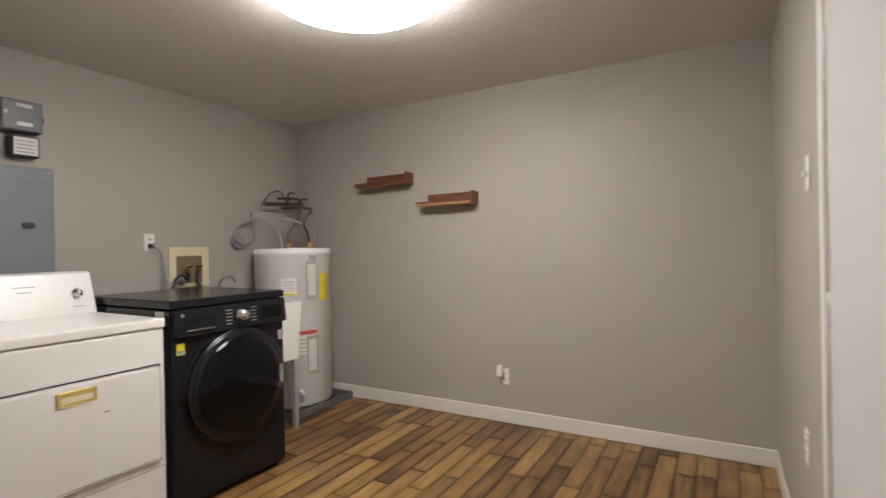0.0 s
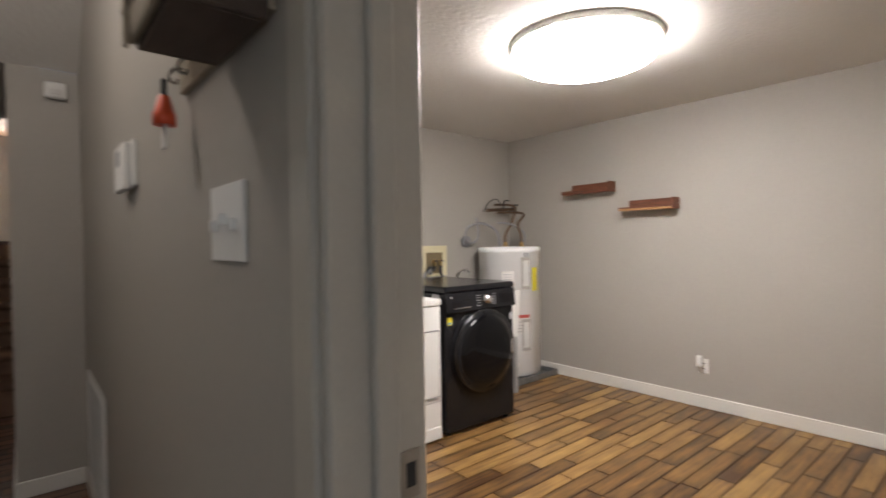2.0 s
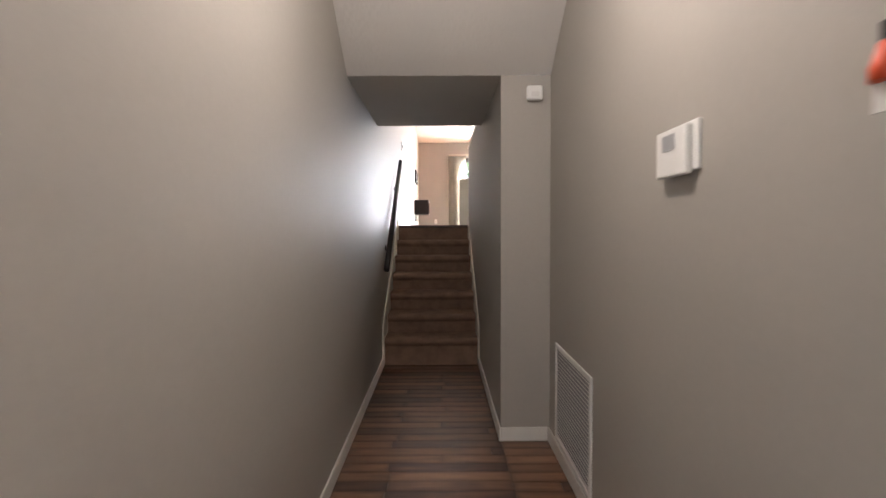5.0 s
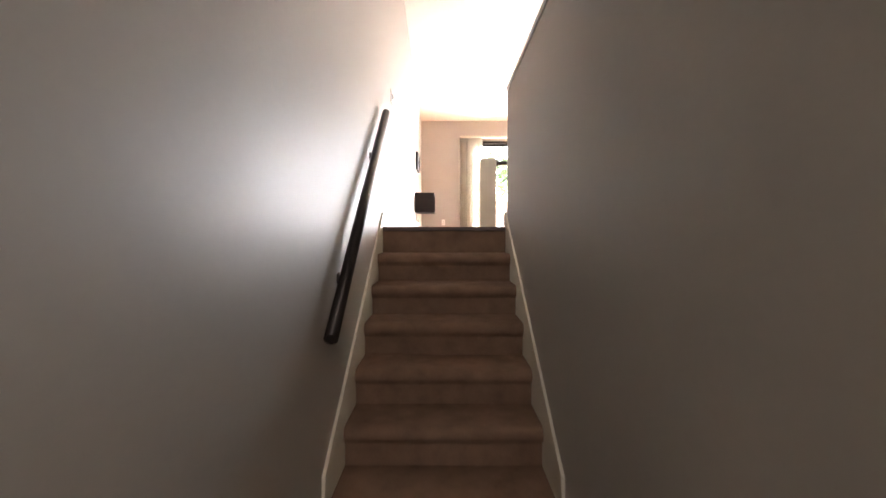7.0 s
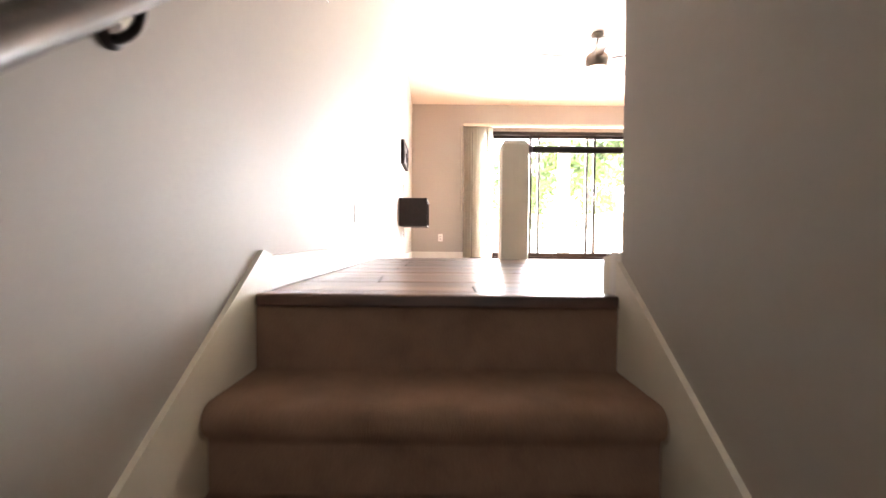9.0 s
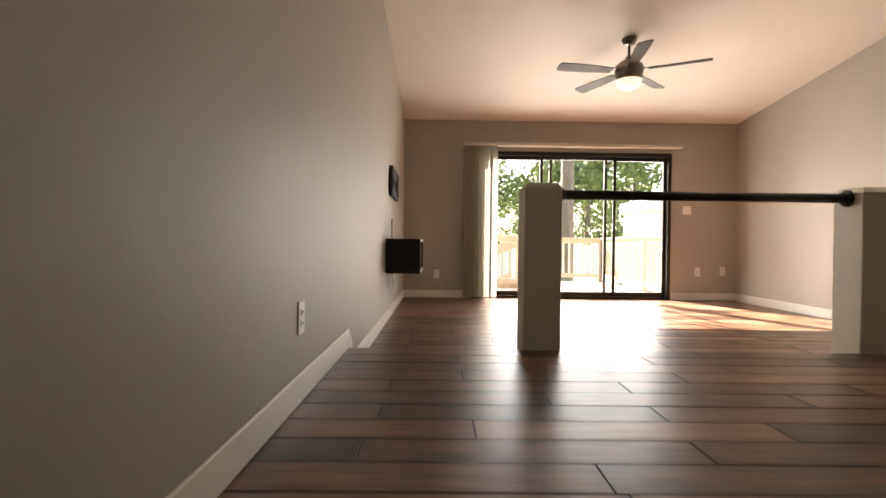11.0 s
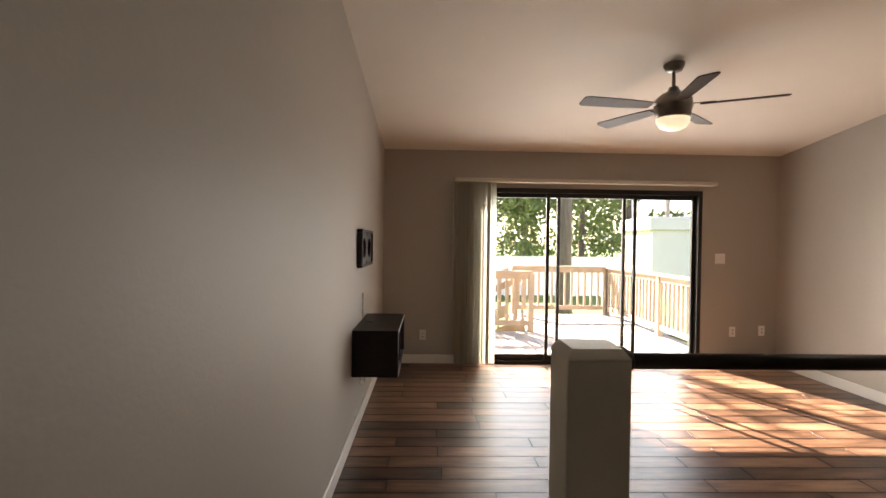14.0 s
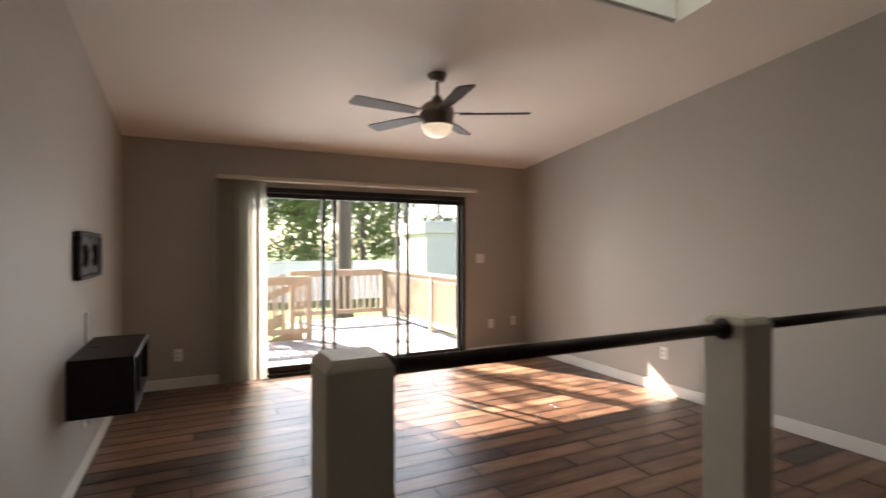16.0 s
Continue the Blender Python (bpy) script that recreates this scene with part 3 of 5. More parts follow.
# ---- laundry: electrics on the wall ----
pb = thing("breaker_panel", (LX0, 1.7, 1.05), "grey electrical breaker panel with yellow and white labels", "breaker panel")
part("body", box(LX0, 1.50, 1.02, LX0 + 0.012, 1.90, 1.68, 0.003), PANELGREY, pb)
pd = part("door", box(LX0 + 0.0125, 1.62, 1.08, LX0 + 0.02, 1.885, 1.60, 0.003), PANELGREY, pb)
part("latch", box(LX0 + 0.0205, 1.74, 1.335, LX0 + 0.027, 1.80, 1.365, 0.002), DARK, pd)
part("label", box(LX0 + 0.0122, 1.515, 1.45, LX0 + 0.0134, 1.605, 1.59), YELLOW, pb, "yellow warning label")
part("label", box(LX0 + 0.0122, 1.515, 1.29, LX0 + 0.0134, 1.605, 1.44), PAPER, pb, "white circuit list")
for y, z in ((1.515, 1.66), (1.885, 1.66), (1.515, 1.04), (1.885, 1.04)):
    part("screw", lathe([(0.006, 0), (0.004, 0.003)], (LX0 + 0.012, y, z), "x", 10), NICKEL, pb)

tb = thing("timer_box", (LX0, 1.72, 1.86), "dark grey timer box with white labels on the wall", "timer box")
part("case", box(LX0, 1.63, 1.86, LX0 + 0.1, 1.82, 2.03, 0.01, 2), STEELGREY, tb)
for z, h in ((2.0, 0.02), (1.90, 0.02)):
    part("label", box(LX0 + 0.1002, 1.70, z - h / 2, LX0 + 0.1012, 1.77, z + h / 2), PAPER, tb)
part("label", box(LX0 + 0.1002, 1.645, 1.945, LX0 + 0.1012, 1.66, 1.965), PAPER, tb)
for z in (1.89, 1.98):
    part("hinge", tube([(LX0 + 0.07, 1.624, z - 0.02), (LX0 + 0.07, 1.624, z + 0.02)], 0.009), DARK, tb)
part("catch", box(LX0 + 0.05, 1.82, 1.93, LX0 + 0.08, 1.83, 1.955), DARK, tb)
sb = thing("surge_box", (LX0, 1.74, 1.73), "small pale grey surge protector box with printed label", "surge protector")
part("case", box(LX0, 1.68, 1.725, LX0 + 0.08, 1.81, 1.84, 0.008, 2), DARK, sb)
part("label", box(LX0 + 0.0802, 1.69, 1.735, LX0 + 0.0812, 1.80, 1.832), PAPER, sb)
for z in (1.75, 1.77, 1.79, 1.81):
    part("print", box(LX0 + 0.0813, 1.70, z - 0.003, LX0 + 0.0817, 1.79, z + 0.003), GREYPRINT, sb)

# ---- dryer ----
dry = thing("dryer", (-1.15, 1.5, F), "white front-loading dryer with gold door pull beside the washer", "dryer")
DY0, DY1, DXF, DXR, DZT = 1.135, 1.875, -0.78, -1.50, 0.875
part("cabinet", box(DXR, DY0, F + 0.02, DXF, DY1, DZT - 0.045, 0.012, 2), ENAMEL, dry)
part("toe_panel", box(DXF - 0.002, DY0 + 0.005, F + 0.015, DXF + 0.006, DY1 - 0.005, F + 0.10, 0.004), ENAMEL, dry)
part("top", box(DXR, DY0 - 0.004, DZT - 0.044, DXF + 0.006, DY1 + 0.004, DZT, 0.008, 2), ENAMEL, dry)
part("seam", box(DXF + 0.0003, DY0 + 0.01, 0.185, DXF + 0.0018, DY1 - 0.01, 0.19), GREYPRINT, dry)
door = part("door", box(DXF + 0.001, DY0 + 0.05, 0.225, DXF + 0.014, DY1 - 0.03, 0.66, 0.012, 3), ENAMEL, dry)
part("gap", box(DXF - 0.001, DY0 + 0.043, 0.218, DXF + 0.0012, DY1 - 0.023, 0.667), DARK, dry)
ph = part("pull", box(DXF + 0.0145, 1.43, 0.575, DXF + 0.019, 1.575, 0.635, 0.004), GOLD, door, "gold framed recessed pull")
part("recess", box(DXF + 0.0192, 1.445, 0.588, DXF + 0.0197, 1.56, 0.612), IVORY, ph)
part("scratch", box(DXF + 0.0142, 1.60, 0.512, DXF + 0.0146, 1.625, 0.516), DARK, door)
con = part("console", prism([(DXR, DZT - 0.005), (DXR + 0.11, DZT - 0.005), (DXR + 0.04, 1.085), (DXR + 0.01, 1.095), (DXR, 1.09)], "y", DY0 - 0.006, DY1 + 0.006, 0.006), ENAMEL, dry)


def on_console(y, s):
    a, b = Vector((DXR + 0.11, y, DZT - 0.005)), Vector((DXR + 0.04, y, 1.085))
    return a.lerp(b, s)


for y, r in ((1.30, 0.026), (1.80, 0.02)):
    p = on_console(y, 0.52)
    k = part("dial", lathe([(r * 1.2, -0.002), (r * 1.2, 0.008), (r, 0.01), (r * 0.9, 0.03), (0.003, 0.032)], p, "x", 24), CHROME, con, "chrome timer dial")
    part("pointer", box(p.x + 0.0325, y - 0.003, p.z - 0.002, p.x + 0.034, y + 0.003, p.z + 0.02), ENAMEL, k)
for y, s, w in ((1.24, 0.7, 0.03), (1.24, 0.55, 0.025), (1.37, 0.75, 0.04), (1.37, 0.6, 0.035), (1.37, 0.45, 0.04), (1.58, 0.6, 0.06), (1.58, 0.72, 0.09), (1.80, 0.2, 0.05)):
    p = on_console(y, s)
    part("print", box(p.x - 0.003, y - w / 2, p.z - 0.002, p.x + 0.0035, y + w / 2, p.z + 0.002), GREYPRINT, con)

# ---- washer ----
was = thing("washer", (-1.15, 2.25, F), "black front-loading washer with round glass door", "washing machine")
WY0, WY1, WXF, WXR, WZT = 1.905, 2.595, -0.775, -1.56, 0.95
part("cabinet", box(WXR, WY0, F + 0.02, WXF, WY1, 0.905, 0.014, 3), BLACKGLOSS, was)
part("top", box(WXR, WY0 - 0.003, 0.906, WXF + 0.01, WY1 + 0.003, WZT, 0.012, 3), BLACKGLOSS, was)
pan = part("control_panel", prism([(WXF + 0.001, 0.76), (WXF + 0.03, 0.77), (WXF + 0.016, 0.903), (WXF + 0.001, 0.904)], "y", WY0 + 0.004, WY1 - 0.004, 0.004), BLACKGLOSS, was)
k = part("dial", lathe([(0.036, 0), (0.034, 0.012), (0.03, 0.016), (0.028, 0.04), (0.002, 0.043)], (WXF + 0.022, 2.28, 0.84), "x", 28), CHROME, pan, "silver programme dial")
dr = part("drawer", box(WXF + 0.02, 1.955, 0.785, WXF + 0.03, 2.13, 0.85, 0.008, 2), BLACKGLOSS, pan)
part("drawer_lip", box(WXF + 0.0305, 1.965, 0.795, WXF + 0.034, 2.12, 0.803, 0.001), CHROME, dr)
for i in range(5):
    for y in (2.205, 2.36):
        part("print", box(WXF + 0.024, y - 0.018, 0.80 + i * 0.018, WXF + 0.0285 - i * 0.0005, y + 0.018, 0.803 + i * 0.018), GREYPRINT, pan)
part("display", box(WXF + 0.02, 2.42, 0.80, WXF + 0.0275, 2.56, 0.87, 0.004), BLACKGLASS, pan)
part("logo", lathe([(0.008, 0), (0.008, 0.003)], (WXF + 0.02, 1.95, 0.875), "x", 16), GREYPRINT, pan)
dc2 = (WXF, 2.265, 0.475)
wd = part("door", lathe([(0.295, 0.0), (0.30, 0.02), (0.292, 0.038), (0.262, 0.052)], dc2, "x", 56), BLACKGLOSS, was, "round porthole door with thin silver rim")
part("rim", lathe([(0.2985, 0.026), (0.302, 0.031), (0.2955, 0.037), (0.289, 0.041), (0.286, 0.039)], dc2, "x", 56), RIMSTEEL, wd, "thin smoked chrome ring")
part("glass", lathe([(0.264, 0.046), (0.262, 0.054), (0.21, 0.066), (0.12, 0.072), (0.002, 0.073)], dc2, "x", 48), BLACKGLASS, wd, "smoked glass bowl")
part("shroud", lathe([(0.315, 0.0), (0.31, 0.006), (0.296, 0.008)], dc2, "x", 56), BLACKGLOSS, wd)
part("handle", box(WXF + 0.045, 2.50, 0.42, WXF + 0.062, 2.535, 0.53, 0.008, 2), CHROME, wd)
part("energy_label", box(WXF + 0.0003, 1.93, 0.685, WXF + 0.0015, 1.97, 0.74), YELLOW, was, "yellow and blue efficiency sticker")
part("energy_stripe", box(WXF + 0.0016, 1.935, 0.69, WXF + 0.002, 1.965, 0.705), mat("sticker_blue", (0.1, 0.25, 0.5), 0.5), was)
part("sticker", box(WXF + 0.0003, 2.55, 0.66, WXF + 0.0015, 2.58, 0.715), GREYPRINT, was)
part("side_label", box(-0.90, WY0 - 0.0012, 0.86, -0.83, WY0 - 0.0003, 0.895), PAPER, was)
for x in (WXR + 0.05, WXF - 0.05):
    for y in (WY0 + 0.06, WY1 - 0.06):
        part("foot", lathe([(0.025, 0), (0.02, 0.03)], (x, y, F), "z", 12), DARK, was)

# ---- washer supply box ----
wb = thing("washer_supply_box", (LX0, 2.74, 0.93), "cream recessed washer supply box with valves and hoses", "supply box")
for a in ((2.58, 0.93, 2.60, 1.22), (2.87, 0.93, 2.89, 1.22), (2.60, 0.93, 2.87, 0.955), (2.60, 1.19, 2.87, 1.22)):
    part("frame", box(LX0, a[0], a[1], LX0 + 0.014, a[2], a[3], 0.003), IVORY, wb)
# the box is nearly flat, so the recess shade is painted as dark tan
part("flange", box(LX0 + 0.001, 2.60, 0.955, LX0 + 0.006, 2.87, 1.19), mat("box_shadow_tan", (0.20, 0.15, 0.08), 0.7), wb, "flat recess back with its shade painted brown")
for a in ((2.60, 0.955, 2.635, 1.19), (2.835, 0.955, 2.87, 1.19), (2.635, 1.155, 2.835, 1.19)):
    part("bezel", box(LX0 + 0.006, a[0], a[1], LX0 + 0.011, a[2], a[3], 0.002), IVORY, wb)
for y, c in ((2.70, BRASS), (2.78, BRASS)):
    v = part("valve", lathe([(0.012, -0.03), (0.014, 0.0), (0.02, 0.01), (0.012, 0.03)], (LX0 + 0.05, y, 1.06), "z", 14), c, wb, "brass valve")
    part("knob", box(LX0 + 0.06, y - 0.02, 1.07, LX0 + 0.075, y + 0.02, 1.085, 0.004), DARK, v)
part("hose", tube([(LX0 + 0.05, 2.70, 1.03), (LX0 + 0.06, 2.69, 0.99), (LX0 + 0.09, 2.62, 1.02), (LX0 + 0.12, 2.55, 0.98), (LX0 + 0.2, 2.48, 0.93)], 0.012), DARK, wb, "black supply hose")
part("hose", tube([(LX0 + 0.05, 2.78, 1.03), (LX0 + 0.07, 2.76, 0.97), (LX0 + 0.09, 2.77, 0.92), (LX0 + 0.12, 2.75, 0.85)], 0.012), DARK, wb, "black supply hose")
part("drain_hose", tube([(LX0 + 0.04, 2.66, 0.96), (LX0 + 0.08, 2.62, 1.0), (LX0 + 0.12, 2.54, 0.97), (LX0 + 0.2, 2.45, 0.93)], 0.018), HOSE, wb, "grey corrugated drain hose")

# ---- utility sink ----
us = thing("utility_sink", (-1.35, 2.85, F), "white plastic utility sink on legs beside the heater", "sink")
part("basin", prism([(2.66, 0.82), (2.645, 0.82), (2.645, 0.79), (2.69, 0.42), (3.03, 0.42), (3.07, 0.79), (3.07, 0.82), (3.055, 0.82), (3.02, 0.44), (2.70, 0.44)], "x", -1.62, -1.12), WHITE, us)
for x0 in (-1.63, -1.125):
    part("end_wall", prism([(2.645, 0.82), (2.69, 0.42), (3.03, 0.42), (3.07, 0.82)], "x", x0, x0 + 0.012), WHITE, us)
for x in (-1.58, -1.14):
    for y in (2.71, 3.02):
        part("leg", prism([(x - 0.018, y - 0.018), (x + 0.018, y - 0.018), (x + 0.018, y + 0.018), (x - 0.018, y + 0.018)], "z", F, 0.42, 0.004), mat("leg_steel", (0.5, 0.5, 0.5), 0.4, 0.5), us)
f = part("tap", tube([(-1.66, 2.78, 0.86), (-1.60, 2.78, 0.97), (-1.52, 2.79, 1.0), (-1.46, 2.79, 0.97)], 0.011), CHROME, us, "chrome spout")
part("tap_knob", lathe([(0.018, 0), (0.022, 0.012), (0.01, 0.03)], (-1.60, 2.86, 0.98), "z", 14), CHROME, us)

# ---- water heater ----
wh = thing("water_heater", (-1.56, 3.42, F), "white electric tank water heater standing in a drain pan", "water heater")
HX, HY, HR = -1.56, 3.42, 0.298
part("tank", lathe([(HR - 0.02, 0.0), (HR, 0.02), (HR, 1.17), (HR + 0.008, 1.175), (HR + 0.006, 1.215), (HR - 0.01, 1.225), (0.03, 1.23)], (HX, HY, F + 0.05), "z", 56), TANKWHITE, wh)
HT = F + 0.05 + 1.228


def on_tank(ang, z0, z1, half, depth, material, name, label=""):
    """A patch that follows the tank's round side."""
    pts = [(HX + (HR + d) * math.cos(radians(a)), HY + (HR + d) * math.sin(radians(a))) for d, rng in ((depth, range(-half, half + 1, 3)), (0.0005, range(half, -half - 1, -3))) for a in (ang + q for q in rng)]
    return part(name, prism(pts, "z", z0, z1), material, wh, label)


FRONT = -42
for z0 in (0.22, 0.80):
    on_tank(FRONT + 26, z0, z0 + 0.30, 10, 0.008, AIRGREY, "access_cover", "grey thermostat cover")
    on_tank(FRONT + 26, z0 + 0.03, z0 + 0.27, 7, 0.010, ENAMEL, "access_plate")
on_tank(FRONT - 8, 0.84, 0.97, 11, 0.0015, PAPER, "rating_label", "printed rating label")
on_tank(FRONT - 8, 0.84, 0.855, 11, 0.0022, YELLOW, "label_stripe")
on_tank(FRONT + 48, 0.78, 1.0, 8, 0.0015, YELLOW, "energy_guide", "yellow energy guide label")
on_tank(FRONT + 18, 0.38, 0.53, 15, 0.0015, PAPER, "warning_label", "printed warning label")
on_tank(FRONT + 18, 0.53, 0.56, 15, 0.0018, RED, "warning_stripe")
for i in range(4):
    on_tank(FRONT + 16, 0.40 + i * 0.03, 0.407 + i * 0.03, 11, 0.0022, GREYPRINT, "print")
    on_tank(FRONT - 8, 0.87 + i * 0.022, 0.876 + i * 0.022, 8, 0.0022, GREYPRINT, "print")
on_tank(FRONT + 28, 1.10, 1.17, 6, 0.0015, GREYPRINT, "badge")
part("drain_valve", tube([(HX + 0.24, HY - 0.17, 0.1), (HX + 0.29, HY - 0.20, 0.1)], 0.016), WHITE, wh)
dp = thing("drain_pan", (HX, HY, F), "dark square metal drain pan under the heater", "drain pan")
part("base", box(-1.89, 3.09, F + 0.003, -1.24, 3.76, F + 0.012), GALV, dp)
for p in ((-1.89, 3.09, -1.24, 3.10), (-1.89, 3.75, -1.24, 3.76), (-1.89, 3.10, -1.88, 3.75), (-1.25, 3.10, -1.24, 3.75)):
    part("rim", box(p[0], p[1], F + 0.012, p[2], p[3], F + 0.06, 0.003), GALV, dp)
part("stand", lathe([(0.27, 0.013), (0.27, 0.05)], (HX, HY, F), "z", 32), GALV, dp)

hp = thing("heater_pipes", (HX, HY, HT), "tangle of copper pipes and braided hoses above the heater", "pipes")
part("cold_line", tube([(HX - 0.06, HY + 0.02, HT), (HX - 0.06, HY + 0.02, HT + 0.12), (HX - 0.03, HY + 0.08, HT + 0.24), (HX - 0.04, HY + 0.14, HT + 0.40), (LX0 + 0.06, HY + 0.16, HT + 0.44), (LX0 + 0.005, HY + 0.16, HT + 0.44)], 0.012), COPPER, hp)
part("hot_line", tube([(HX + 0.06, HY + 0.12, HT), (HX + 0.06, HY + 0.12, HT + 0.1), (HX + 0.08, HY + 0.05, HT + 0.22), (HX + 0.05, HY + 0.16, HT + 0.33), (LX0 + 0.005, HY + 0.2, HT + 0.36)], 0.012), COPPER, hp)
part("manifold", tube([(LX0 + 0.12, HY - 0.08, HT + 0.37), (LX0 + 0.14, HY + 0.1, HT + 0.38), (LX0 + 0.16, HY + 0.30, HT + 0.39)], 0.017), COPPER, hp)
part("lever", tube([(LX0 + 0.16, HY + 0.13, HT + 0.39), (LX0 + 0.17, HY + 0.13, HT + 0.47), (LX0 + 0.17, HY + 0.2, HT + 0.475)], 0.007), DARK, hp, "valve lever")
part("lever", tube([(LX0 + 0.17, HY + 0.25, HT + 0.39), (LX0 + 0.17, HY + 0.27, HT + 0.43), (LX0 + 0.17, HY + 0.34, HT + 0.435)], 0.007), DARK, hp, "valve lever")
part("wire", tube([(LX0 + 0.06, HY - 0.07, HT + 0.36), (LX0 + 0.08, HY + 0.0, HT + 0.46), (LX0 + 0.1, HY + 0.1, HT + 0.49), (LX0 + 0.1, HY + 0.17, HT + 0.40)], 0.005), DARK, hp)
part("flex_conduit", tube([(HX - 0.1, HY - 0.02, HT), (HX - 0.12, HY - 0.05, HT + 0.16), (LX0 + 0.1, HY - 0.14, HT + 0.24), (LX0 + 0.06, HY - 0.28, HT + 0.2), (LX0 + 0.06, HY - 0.33, HT + 0.1), (LX0 + 0.06, HY - 0.25, HT + 0.04), (LX0 + 0.05, HY - 0.14, HT + 0.1), (LX0 + 0.05, HY - 0.16, HT + 0.3)], 0.013), HOSE, hp, "grey flexible conduit")
part("junction_box", lathe([(0.055, 0), (0.055, 0.04), (0.05, 0.045)], (LX0, HY - 0.28, HT + 0.06), "x", 20), HOSE, hp)
part("braided_hose", tube([(HX, HY + 0.2, HT - 0.02), (HX + 0.02, HY + 0.22, HT + 0.12), (HX - 0.02, HY + 0.08, HT + 0.22), (HX - 0.08, HY - 0.08, HT + 0.24)], 0.011), HOSE, hp)
for x, y in ((HX - 0.06, HY + 0.02), (HX + 0.06, HY + 0.12), (HX, HY + 0.2)):
    part("nipple", lathe([(0.02, 0), (0.02, 0.02), (0.015, 0.05)], (x, y, HT - 0.003), "z", 12), BRASS, hp)

# ---- wall shelves ----
def wall_shelf(x0, x1, z, low_front):
    s = thing("wall_shelf", ((x0 + x1) / 2, LY1, z), "rough brown wooden picture ledge on the laundry wall", "shelf", "laundry shelves")
    part("back_board", box(x0 + 0.025, LY1 - 0.02, z, x1, LY1, z + 0.075, 0.003), SHELFWOOD, s)
    part("ledge", box(x0 - 0.02, LY1 - 0.125, z - 0.018, x1 - 0.004, LY1 - 0.0205, z, 0.003), SHELFEDGE if low_front else SHELFWOOD, s, "honey coloured ledge" if low_front else "")
    part("lip", box(x0 - 0.02, LY1 - 0.127, z + 0.0005, x1 - 0.06, LY1 - 0.115, z + 0.012, 0.002), SHELFWOOD, s)
    part("end_piece", box(x1 - 0.012 + 0.012, LY1 - 0.12, z - 0.018, x1 + 0.012, LY1 - 0.0005, z + 0.074, 0.003), SHELFWOOD, s)
    return s


wall_shelf(-1.09, -0.625, 1.70, False)
wall_shelf(-0.50, -0.06, 1.515, True)

# ---- laundry ceiling light ----
cl = thing("ceiling_light", (0.21, 2.10, LC), "large round white flush ceiling light switched on", "ceiling light")
part("base", lathe([(0.40, 0.0), (0.40, -0.03), (0.38, -0.035)], (0.21, 2.10, LC), "z", 48), WHITE, cl)
part("diffuser", lathe([(0.385, -0.036), (0.385, -0.075), (0.36, -0.105), (0.29, -0.13), (0.17, -0.145), (0.01, -0.15)], (0.21, 2.10, LC), "z", 48), LAMPWHITE, cl, "glowing white diffuser")

# ---- air handler corner ----
ah = thing("air_handler", (-0.6, 0.35, F), "tall grey air handler cabinet against the near wall", "air handler")
part("cabinet", box(-0.95, 0.13, F, -0.29, 0.585, 1.86, 0.006), AIRGREY, ah)
# dark brown box from the cabinet top to the ceiling
part("top_box", box(-0.93, 0.14, 1.862, -0.31, 0.56, LC - 0.002, 0.003), mat("dark_brown_top", (0.10, 0.075, 0.06), 0.8, var=0.2), ah, "dark brown box above the cabinet")
part("seam", box(-0.2898, 0.15, 0.95, -0.2885, 0.57, 0.955), DARK, ah)
part("refrigerant_line", tube([(-0.62, 0.59, 2.1), (-0.62, 0.72, 2.08), (-0.64, 0.84, 2.13), (-0.65, 0.87, LC - 0.002)], 0.016), HOSE, ah, "insulated line up to the ceiling")
lb = thing("return_air_box", (-1.2, 0.6, F), "low grey metal return box with red printed notice on top", "air return box")
part("box", box(-1.55, 0.13, F, -0.96, 1.02, 0.74, 0.006), AIRGREY, lb)
part("notice", box(-1.1, 0.72, 0.7405, -0.99, 0.93, 0.742), PAPER, lb, "white notice")
for i in range(3):
    part("print", box(-1.07 + i * 0.03, 0.74, 0.7421, -1.06 + i * 0.03, 0.91, 0.7426), RED, lb)
pv = thing("drain_pipe", (-1.35, 0.92, 0.74), "white plastic drain pipe with black trap hose", "pipe")
part("pipe", tube([(-1.35, 0.95, 0.741), (-1.35, 0.95, 1.03)], 0.017), PVC, pv)
part("elbow", tube([(-1.33, 0.86, 0.93), (-1.34, 0.9, 0.93), (-1.35, 0.95, 0.93)], 0.02), PVC, pv)
part("hose", tube([(-1.20, 0.72, 0.741), (-1.20, 0.72, 0.95), (-1.2, 0.76, 1.05), (-1.2, 0.86, 1.08), (-1.21, 0.90, 1.05)], 0.03), DARK, pv, "black foam insulated hose")

# ---- hall ----
fd = thing("front_door", (1.62, -1.18, F), "teal blue panelled front door standing open against the wall", "door")
part("leaf", box(1.17, -1.205, F + 0.01, 2.08, -1.165, 1.96, 0.003), BLUE, fd)
for z0, z1 in ((0.05, 0.80), (0.93, 1.84)):
    for x0, x1 in ((1.37, 1.61), (1.69, 1.93)):
        for p in ((x0, z0, x1, z0 + 0.022), (x0, z1 - 0.022, x1, z1), (x0, z0 + 0.022, x0 + 0.022, z1 - 0.022), (x1 - 0.022, z0 + 0.022, x1, z1 - 0.022)):
            part("moulding", box(p[0], -1.1648, p[1], p[2], -1.154, p[3], 0.005, 2), BLUE, fd)
        part("raised_panel", box(x0 + 0.045, -1.1648, z0 + 0.045, x1 - 0.045, -1.157, z1 - 0.045, 0.006, 2), BLUE, fd)
db = part("deadbolt", lathe([(0.034, 0.0), (0.033, 0.012), (0.024, 0.045), (0.022, 0.05), (0.002, 0.05)], (1.285, -1.165, 1.005), "y", 28), NICKEL, fd, "brushed nickel deadbolt")
